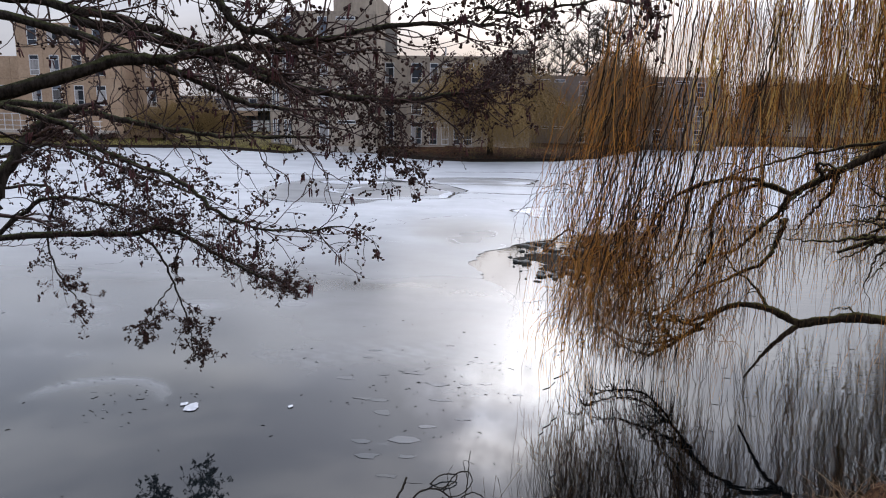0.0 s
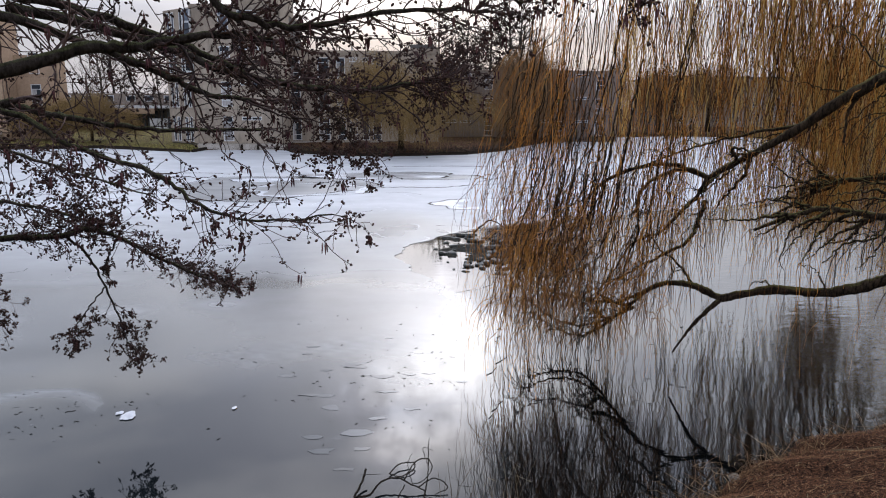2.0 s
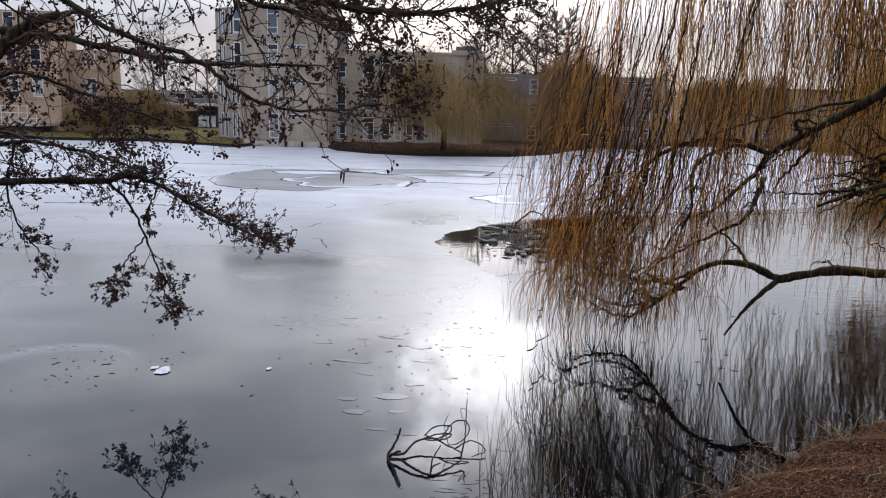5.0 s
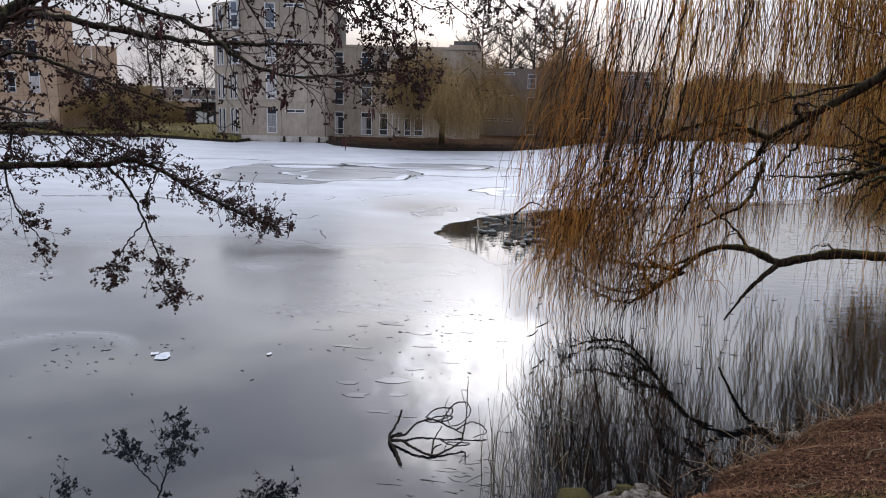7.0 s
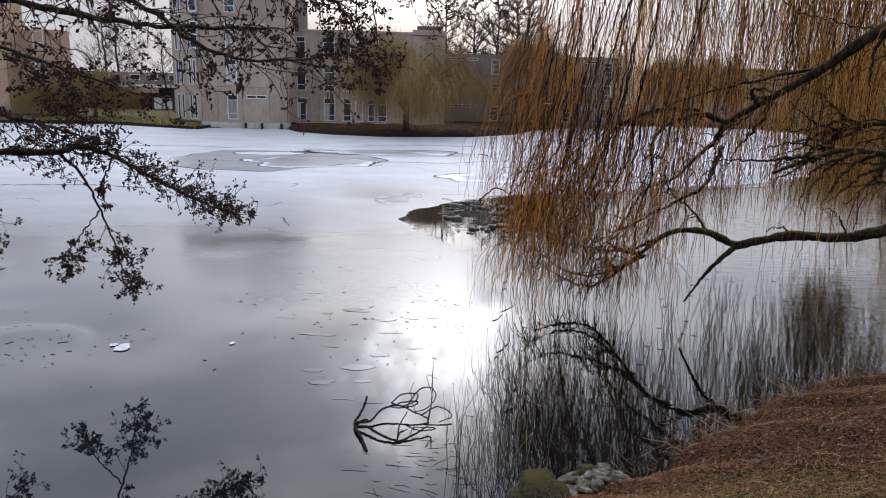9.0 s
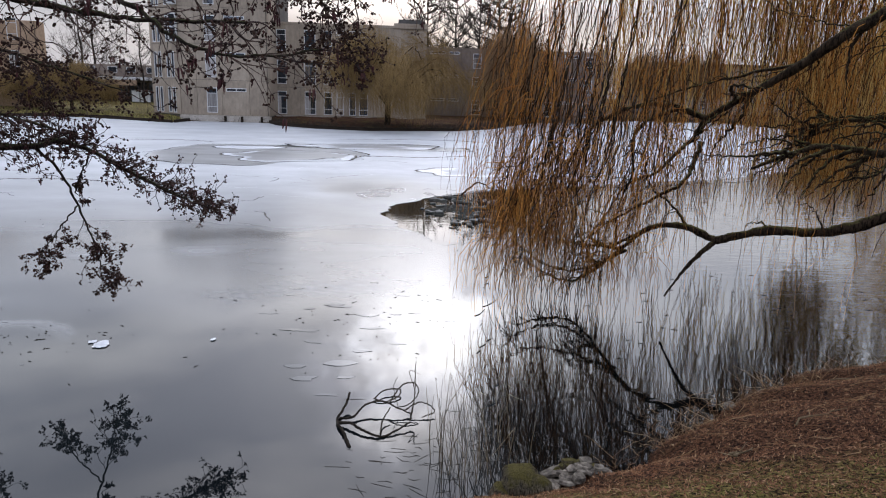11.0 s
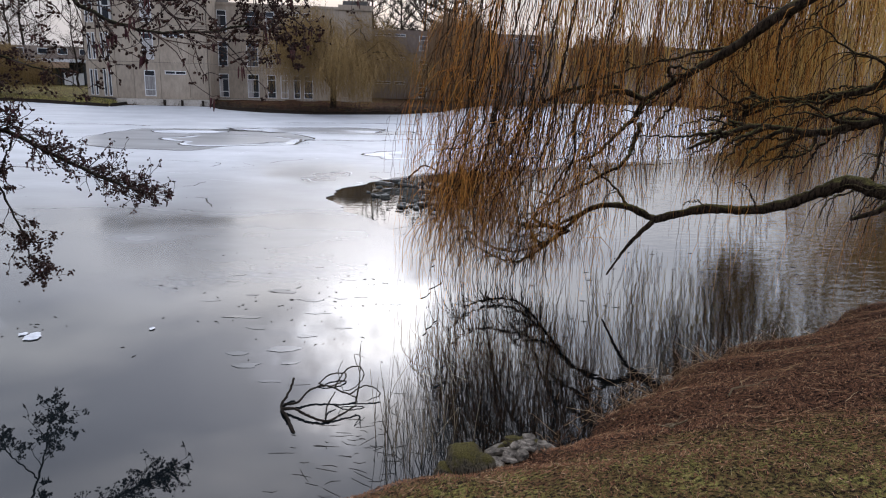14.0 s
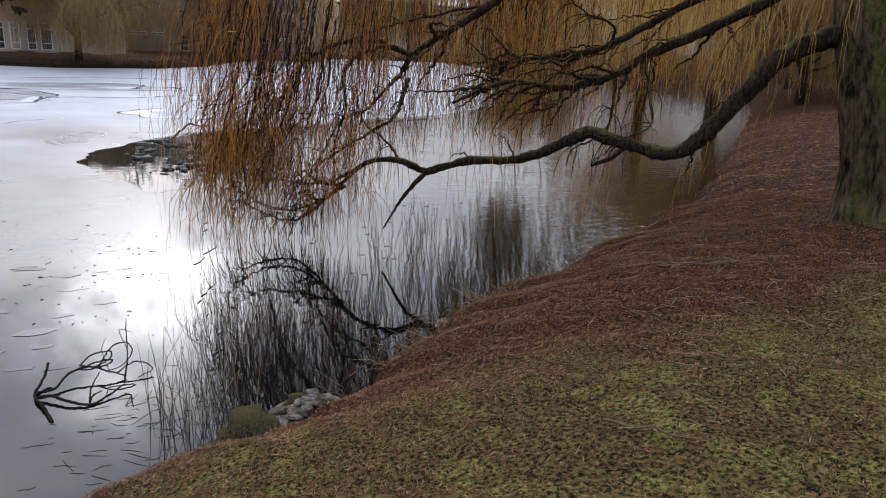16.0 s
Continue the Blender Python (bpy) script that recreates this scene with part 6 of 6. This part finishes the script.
def shards():
    """Loose plates of thin ice and dark crumbs frozen in."""
    rng = random.Random(81)
    plates = [(-0.6, 8.77, 0.16), (-0.25, 8.4, 0.14), (-0.83, 7.48, 0.15), (-0.3, 7.16, 0.10), (-0.52, 6.82, 0.18), (-0.82, 6.41, 0.17), (-0.43, 6.46, 0.11), (-1.03, 8.66, 0.10),
              (0.07, 8.47, 0.10), (0.36, 8.49, 0.09), (0.74, 8.19, 0.08), (-0.95, 6.75, 0.12), (-0.2, 7.9, 0.12), (0.2, 9.3, 0.12), (-1.3, 9.6, 0.10), (-0.55, 6.05, 0.09)]
    plates += [(rng.gauss(-0.35, 0.7), rng.gauss(7.9, 1.1), rng.uniform(0.06, 0.16)) for _ in range(9)] + [(rng.gauss(-4.0, 0.4), rng.gauss(7.5, 0.35), rng.uniform(0.02, 0.045)) for _ in range(8)]
    for x, y, r in plates:
        if x > 0.75:
            continue
        n = rng.choice((7, 8, 9))
        a0 = rng.uniform(0, 6.28)
        ring = [(1.15 * r * rng.uniform(0.35, 1.25) * math.cos(a0 + 6.283 * i / n), 0.5 * r * rng.uniform(0.35, 1.2) * math.sin(a0 + 6.283 * i / n)) for i in range(n)]
        g = Geo()
        tip, lean = rng.uniform(-0.016, 0.016), rng.uniform(-0.01, 0.01)
        lift = 0.0118 + 0.7 * r * (abs(tip) + abs(lean))
        g.v = [(x + a, y + b, lift + tip * b + lean * a) for a, b in ring] + [(x + a, y + b, lift - 0.0014 + tip * b + lean * a) for a, b in ring]
        g.f = [tuple(range(n)), tuple(reversed(range(n, 2 * n)))] + [(i, n + i, n + (i + 1) % n, (i + 1) % n) for i in range(n)]
        single("ice_plate", g, M["slush"] if rng.random() < 0.3 else M["plate_ice"], "thin broken plate of grey ice", "ice plate", "", "loose ice plates", smooth=False)
    g = Geo()
    for _ in range(190):
        if rng.random() < 0.25:
            x, y = rng.gauss(-4.0, 0.45), rng.gauss(7.4, 0.4)
        elif rng.random() < 0.6:
            x, y = rng.gauss(-0.2, 0.8), rng.gauss(8.2, 1.0)
        else:
            x, y = rng.uniform(-8, 1.5), rng.uniform(4.5, 16)
        if from_water(x, y) > -0.2:
            continue
        a, L = rng.uniform(0, 3.14), rng.uniform(0.006, 0.03)
        d = Vector((math.cos(a), math.sin(a), 0)) * L
        p = Vector((x, y, 0.0115))
        g.tube([p - d, p + Vector((rng.uniform(-0.01, 0.01), rng.uniform(-0.01, 0.01), 0.003)), p + d], [0.002, 0.004, 0.0015], 4)
    single("ice_crumbs", g, M["dead_wood"], "dark twig ends and crumbs frozen into the ice", "debris", "stuff")


shards()


def ice_cracks():
    """Fine healed cracks, barely proud of the ice."""
    rng = random.Random(83)
    for mat, many, label in ((M["pale_ice"], 26, "pale healed cracks in the ice"), (M["dark_crack"], 30, "dark hairline cracks in the ice")):
        g = Geo()
        for _ in range(many):
            x, y, a = rng.uniform(-14, 1.0), rng.uniform(17 if many == 26 else 12, 34), rng.gauss(0.0, 0.5)
            pts = [Vector((x, y, 0.0112))]
            for _ in range(rng.randrange(4, 10)):
                a += rng.gauss(0, 0.45)
                pts.append(pts[-1] + Vector((math.cos(a), math.sin(a), 0)) * rng.uniform(0.08, 0.3))
            w = rng.uniform(0.006, 0.02)
            for p, q in zip(pts, pts[1:]):
                side = (q - p).cross(Vector((0, 0, 1))).normalized() * w * rng.uniform(0.5, 1.2)
                g.add([tuple(p - side), tuple(q - side), tuple(q + side), tuple(p + side)], [(0, 1, 2, 3)])
        if many == 30:      # the long cracks that run between the rings and on to the far bank
            for run in (((-2.4, 29.0), (-0.6, 30.3), (1.5, 30.2), (4.0, 31.5), (7.0, 31.0)), ((3.4, 35.6), (6.0, 36.6), (9.5, 36.2), (13.0, 38.0)), ((-16.0, 27.5), (-12.5, 28.6), (-9.8, 30.2)),
                        ((4.4, 25.0), (7.0, 25.8), (10.0, 26.2)), ((-12.0, 20.5), (-9.5, 20.9), (-7.6, 20.4)), ((-3.0, 40.5), (2.0, 41.5), (7.0, 40.6)), ((-15.0, 36.5), (-11.0, 37.2), (-9.0, 36.4))):
                line = rough_line([(*p, 0) for p in run], 12 * len(run), 0.06, rng)
                for k, (p, q) in enumerate(zip(line, line[1:])):
                    w = 0.075 * (0.35 + abs(math.sin(k * 0.9 + run[0][0])))
                    g.add([(p.x, p.y - w, 0.0122), (q.x, q.y - w, 0.0122), (q.x, q.y + w, 0.0122), (p.x, p.y + w, 0.0122)], [(0, 1, 2, 3)])
        single("ice_cracks", g, mat, label, "ice", "stuff", smooth=False)


ice_cracks()

# ---- dead wood and reeds at the near edge ----


def fallen_branch():
    """A forked dead branch lying half in the water; its bent twigs stand clear of the surface."""
    rng = random.Random(91)
    b = thing("fallen_branch", "forked black dead branch lying half in the water", "branch", (-0.1, 5.5, 0))
    runs = [
        ([(-0.29, 5.07, 0.01), (-0.36, 5.30, 0.03), (-0.42, 5.50, 0.03), (-0.37, 5.70, 0.06), (-0.33, 5.85, 0.12)], 0.015, 0.010),
        ([(-0.40, 5.45, 0.03), (-0.30, 5.40, 0.05), (-0.20, 5.30, 0.04), (-0.05, 5.22, 0.02), (0.08, 5.30, 0.03), (0.20, 5.40, 0.06)], 0.014, 0.007),
        ([(-0.40, 5.52, 0.03), (-0.28, 5.55, 0.04), (-0.19, 5.68, 0.08), (-0.05, 5.72, 0.10), (0.10, 5.64, 0.07), (0.22, 5.60, 0.03)], 0.012, 0.006),
        ([(-0.05, 5.26, 0.02), (-0.03, 5.45, 0.05), (0.03, 5.60, 0.09)], 0.007, 0.005),
        ([(0.02, 5.68, 0.09), (0.12, 5.80, 0.20), (0.24, 5.84, 0.22), (0.28, 5.76, 0.16), (0.20, 5.66, 0.10), (0.08, 5.62, 0.08)], 0.007, 0.004),
        ([(0.20, 5.42, 0.06), (0.24, 5.62, 0.18), (0.25, 5.78, 0.34), (0.26, 5.86, 0.42)], 0.008, 0.003),
        ([(-0.12, 5.92, 0.03), (-0.02, 6.06, 0.05), (0.12, 6.08, 0.05), (0.10, 5.96, 0.03), (-0.02, 5.88, 0.02), (-0.12, 5.92, 0.03)], 0.007, 0.006),
        ([(0.15, 5.62, 0.05), (0.30, 5.70, 0.10), (0.42, 5.62, 0.05), (0.30, 5.55, 0.02)], 0.007, 0.004),
        ([(0.24, 5.70, 0.24), (0.20, 5.78, 0.36), (0.30, 5.84, 0.30)], 0.004, 0.002),
        ([(0.10, 5.64, 0.07), (0.06, 5.75, 0.22), (0.10, 5.80, 0.30)], 0.004, 0.002),
    ]
    for pts, a, c in runs:
        g = Geo()
        n = 8 * len(pts)
        g.tube(rough_line(pts, n, 0.004, rng), [r * 0.95 * (1 + rng.uniform(-0.12, 0.12)) for r in taper(a, c, n)], 6)
        part("fork", g, M["dead_wood"], b).matrix_basis = b.matrix_basis.inverted()


fallen_branch()


def reeds_and_litter():
    rng = random.Random(92)
    g = Geo()
    for _ in range(46):
        if rng.random() < 0.7:
            x, y = rng.gauss(0.50, 0.13), rng.uniform(4.25, 5.3)
        else:
            x, y = rng.uniform(0.55, 1.1), rng.uniform(4.5, 5.2)
        h = rng.uniform(0.12, 0.7)
        lean = Vector((rng.gauss(0, 0.07), rng.gauss(0, 0.05), 0))
        pts = [Vector((x, y, -0.05)), Vector((x, y, 0)) + lean * 0.5 + Vector((0, 0, h * 0.5)), Vector((x, y, 0)) + lean * 1.3 + Vector((0, 0, h))]
        if rng.random() < 0.3:
            pts.append(pts[-1] + Vector((rng.uniform(-0.2, 0.2), rng.uniform(-0.1, 0.1), rng.uniform(-0.2, 0.02))))
        g.tube(pts, taper(0.0032, 0.0014, len(pts)), 4, cap=False)
    single("reed_stems", g, M["reed"], "thin dry reed stems standing in the shallows", "reeds", "stuff")
    g = Geo()
    for _ in range(70):
        x, y = rng.gauss(0.32, 0.28), rng.gauss(4.85, 0.38)
        if from_water(x, y) > -0.1:
            continue
        a, L = rng.gauss(-0.2, 0.6), rng.uniform(0.015, 0.11)
        d = Vector((math.cos(a), math.sin(a), 0)) * L
        p = Vector((x, y, 0.0105))
        g.tube([p - d, p + Vector((rng.uniform(-0.02, 0.02), rng.uniform(-0.02, 0.02), 0)), p + d], [0.0018, 0.003, 0.0014], 4)
    for _ in range(60):
        x, y = rng.uniform(1.5, 8), rng.uniform(5.5, 11)
        if from_water(x, y) > -0.1:
            continue
        a, L = rng.gauss(0.1, 0.4), rng.uniform(0.012, 0.06)
        d = Vector((math.cos(a), math.sin(a), 0)) * L
        p = Vector((x, y, 0.004))
        g.tube([p - d, p, p + d], [0.002, 0.004, 0.0015], 4)
    single("floating_litter", g, M["dead_wood"], "dark reeds and twigs floating on the water", "debris", "stuff")
    g = Geo()      # brush at the waterline under the willow
    for _ in range(560):
        u = rng.random()
        x, y = (2.2 + 1.9 * u + rng.gauss(0, 0.18), 5.0 + 1.25 * u + rng.gauss(0, 0.16)) if rng.random() < 0.4 else (1.6 + 5.2 * u + rng.gauss(0, 0.08), 4.62 + 2.85 * u + rng.gauss(0, 0.08))
        z = max(0.0, float(land(x, y)))
        d = Vector((rng.uniform(-1, 1), rng.uniform(-0.6, 1), rng.uniform(0.0, 0.9)))
        L = rng.uniform(0.08, 0.34)
        p = Vector((x, y, z))
        g.tube(rough_line([p, p + d * L * 0.5, p + d * L + Vector((0, 0, -0.03))], 5, 0.012, rng), taper(0.0035, 0.0012, 5), 3, cap=False)
    single("waterline_brush", g, M["dead_stem"], "thin brown twigs tangled along the waterline", "twigs", "stuff")


reeds_and_litter()

# ---- the near bank: stones, leaves, grass, fallen twigs ----


def bank_stones():
    rocks = [(0.90, 4.10, 0.20, 0.15, 0.13, "moss", 0.0), (0.77, 4.04, 0.10, 0.09, 0.09, "moss", 0.0), (1.14, 4.34, 0.19, 0.13, 0.05, "grey", 0.0), (1.30, 4.42, 0.21, 0.13, 0.05, "grey", 0.0),
             (1.22, 4.40, 0.17, 0.11, 0.045, "grey", 0.06), (1.46, 4.52, 0.19, 0.12, 0.06, "grey", 0.0), (1.30, 4.47, 0.15, 0.09, 0.05, "moss", 0.10), (1.47, 4.54, 0.13, 0.09, 0.05, "moss", 0.09),
             (1.27, 4.27, 0.13, 0.09, 0.045, "grey", 0.02), (1.42, 4.38, 0.16, 0.10, 0.045, "grey", 0.03), (1.13, 4.22, 0.11, 0.08, 0.04, "grey", 0.01), (1.57, 4.47, 0.13, 0.09, 0.05, "grey", 0.02),
             (1.32, 4.20, 0.08, 0.06, 0.04, "grey", 0.02), (1.03, 4.24, 0.09, 0.07, 0.04, "grey", 0.0), (1.64, 4.60, 0.09, 0.07, 0.035, "grey", 0.0), (3.05, 5.52, 0.08, 0.06, 0.04, "grey", 0.0)]
    rng = random.Random(96)
    for _ in range(44):       # thin slabs piled into a low heap
        a, r = rng.uniform(0, 6.28), math.sqrt(rng.random())
        rocks.append((1.34 + 0.36 * r * math.cos(a) - 0.10 * r * math.sin(a), 4.42 + 0.15 * r * math.sin(a) + 0.18 * r * math.cos(a), rng.uniform(0.05, 0.11), rng.uniform(0.035, 0.06), rng.uniform(0.016, 0.028),
                      "moss" if r < 0.45 and rng.random() < 0.35 else "grey", 0.03 + 0.13 * (1 - r) * rng.uniform(0.6, 1.1)))
    for i, (x, y, sx, sy, sz, kind, up) in enumerate(rocks):
        mossy = kind == "moss"
        ob = new("bank_stone", (stone_mesh if i < 2 else slab_mesh)(200 + i, sx * 0.85, sy * 0.85, sz, M["moss_stone"] if mossy else M["stone"]))
        z = max(0.0, float(land(x, y)))
        ob.matrix_basis = Matrix.Translation((x, y, z + sz * 0.5 + up)) @ Matrix.Rotation(i * 1.7, 4, "Z") @ Matrix.Rotation(0.26 * math.sin(i * 2.3), 4, "X") @ Matrix.Rotation(0.2 * math.sin(i * 4.1), 4, "Y")
        tagged(ob, "green mossy stone at the edge of the water" if mossy else "flat grey stone at the edge of the water", "stone", "stones at the waterline")


bank_stones()


def litter():
    rng = np.random.RandomState(93)
    n = 190000
    x, y = rng.uniform(-0.6, 9.5, n), rng.uniform(0.6, 9.0, n)
    s = from_water(x, y)
    patchy = np.clip(np.sin(x * 2.3 + 1.7 * np.sin(y * 1.9)) * np.sin(y * 2.9 + x * 0.8) - 0.15, 0, 1)
    edge = past_leaves(x, y) + 0.30 * np.sin(x * 4.1 + np.sin(y * 6.0)) * np.sin(y * 4.7 + x) + 0.15 * np.sin(x * 9 + y * 7)
    near = np.exp(-np.clip(edge, 0, None) / 0.30) + 0.27 + 0.45 * np.exp(-np.clip(x - 0.5, 0, None) / 1.8) + 0.5 * patchy
    keep = (s > 0.03) & (rng.rand(n) < near) & (s < 5)
    x, y, s = x[keep], y[keep], s[keep]
    z = land(x, y)
    g = Geo()
    for px, py, pz, a, L, w, c, t in zip(x, y, z, rng.uniform(0, 6.28, len(x)), rng.uniform(0.008, 0.029, len(x)), rng.uniform(0.0014, 0.0042, len(x)), rng.uniform(-0.012, 0.02, len(x)), rng.uniform(-0.35, 0.5, len(x))):
        d, q = Vector((math.cos(a), math.sin(a), t * 0.5)), Vector((-math.sin(a), math.cos(a), t))
        p = Vector((px, py, pz + 0.008 + abs(t) * 0.012))
        tip, tail = p + d * L + Vector((0, 0, c)), p - d * L + Vector((0, 0, c))
        g.add([tuple(tail), tuple(p + q * w), tuple(tip), tuple(p - q * w)], [(0, 3, 1), (1, 3, 2)])
    n = 90000          # coarser drifts further along the bank
    x, y = rng.uniform(7.0, 24.0, n), rng.uniform(3.0, 21.0, n)
    s = from_water(x, y)
    keep = (s > 0.03) & (s < 4.5) & ((x > 9.5) | (y > 9))
    x, y = x[keep], y[keep]
    for px, py, pz, a, L, w, t in zip(x, y, land(x, y), rng.uniform(0, 6.28, len(x)), rng.uniform(0.02, 0.06, len(x)), rng.uniform(0.004, 0.011, len(x)), rng.uniform(-0.35, 0.5, len(x))):
        d, q = Vector((math.cos(a), math.sin(a), t * 0.5)), Vector((-math.sin(a), math.cos(a), t))
        p = Vector((px, py, pz + 0.012 + abs(t) * 0.02))
        g.add([tuple(p - d * L), tuple(p + q * w), tuple(p + d * L), tuple(p - q * w)], [(0, 3, 1), (1, 3, 2)])
    single("leaf_litter", g, M["leaf"], "brown dead willow leaves covering the bank", "leaves", "stuff")
    n = 90000
    x, y = rng.uniform(-0.8, 8.0, n), rng.uniform(0.3, 5.5, n)
    s = from_water(x, y)
    tuft = np.clip(0.55 + 0.5 * np.sin(x * 3.1 + np.sin(y * 2.7) * 1.3) * np.sin(y * 3.7 + x) + 0.45 * np.sin(x * 11.3 + 2 * np.sin(y * 4.1)) * np.sin(y * 13.1 + 2 * np.sin(x * 5)), 0.02, 1)
    keep = (rng.rand(n) < np.clip((past_leaves(x, y) + 0.25) / 0.6, 0, 1) * tuft) & (s < 7) & (s > 0.06)
    x, y = x[keep], y[keep]
    z = land(x, y)
    g = Geo()
    for px, py, pz, a, h, lx, ly in zip(x, y, z, rng.uniform(0, 6.28, len(x)), rng.uniform(0.006, 0.022, len(x)), rng.uniform(-0.022, 0.022, len(x)), rng.uniform(-0.022, 0.022, len(x))):
        w = 0.0016
        ca, sa = math.cos(a) * w, math.sin(a) * w
        g.add([(px - ca, py - sa, pz - 0.004), (px + ca, py + sa, pz - 0.004), (px + lx * 0.5 + ca * 0.7, py + ly * 0.5 + sa * 0.7, pz + h * 0.7), (px + lx, py + ly, pz + h)], [(0, 1, 2), (0, 2, 3)])
    single("bank_grass", g, M["grass"], "short mossy winter grass on the bank", "grass", "stuff")


litter()


def bank_twigs():
    rng = random.Random(94)
    g = Geo()
    for _ in range(3600):
        x, y, a, L = rng.uniform(0.3, 9.5), rng.uniform(1.2, 9.0), rng.uniform(0, 3.14), rng.uniform(0.06, 0.22)
        s = float(from_water(x, y))
        if not 0.05 < s < 4.2 or (float(past_leaves(x, y)) > 0.5 and rng.random() < 0.8):
            continue
        pts = []
        for k in range(4):
            u = k / 3 - 0.5
            px, py = x + math.cos(a) * L * u + rng.uniform(-0.015, 0.015), y + math.sin(a) * L * u + rng.uniform(-0.015, 0.015)
            pts.append((px, py, float(land(px, py)) + 0.012 + rng.uniform(0, 0.015)))
        g.tube(pts, taper(rng.choice((0.0018, 0.0026, 0.0036)), 0.0012, 4), 3, cap=False)
    single("dead_stems", g, M["dead_stem"], "thin dead stems scattered over the leaf mould", "twigs", "stuff")
    spots = [(4.85, 4.62, -0.55, 0.75), (5.05, 4.45, -0.35, 0.6), (5.20, 4.30, -0.7, 0.5), (5.45, 4.15, -0.2, 0.6), (5.1, 4.1, 0.5, 0.4), (2.42, 2.10, -1.1, 0.55), (2.36, 4.03, 0.4, 0.16), (2.28, 4.0, 0.9, 0.12),
             (4.0, 3.6, 0.2, 0.5), (6.1, 5.6, -0.4, 0.7), (3.4, 2.6, -0.8, 0.4), (3.1, 4.4, 0.3, 0.5), (4.3, 5.5, -0.2, 0.6), (12.4, 8.2, 0.3, 1.3), (12.9, 8.5, 0.7, 1.1), (13.4, 8.2, 1.2, 1.0)]
    for x, y, a, L in spots:
        g = Geo()
        pts = []
        for k in range(7):
            u = k / 6 - 0.5
            px, py = x + math.cos(a) * L * u + rng.uniform(-0.03, 0.03), y + math.sin(a) * L * u + rng.uniform(-0.03, 0.03)
            pts.append((px, py, float(land(px, py)) + 0.018 + rng.uniform(0, 0.02)))
        g.tube(pts, taper(0.008 if L > 0.3 else 0.012, 0.003, 7), 5)
        for k in (2, 4):
            q = Vector(pts[k]) + Vector((rng.uniform(-0.12, 0.12), rng.uniform(-0.12, 0.12), 0.03))
            g.tube([pts[k], q], [0.004, 0.002], 4)
        single("fallen_twig", g, M["reed"], "pale fallen willow twig lying on the leaf mould", "twig", "", "fallen twigs")


bank_twigs()
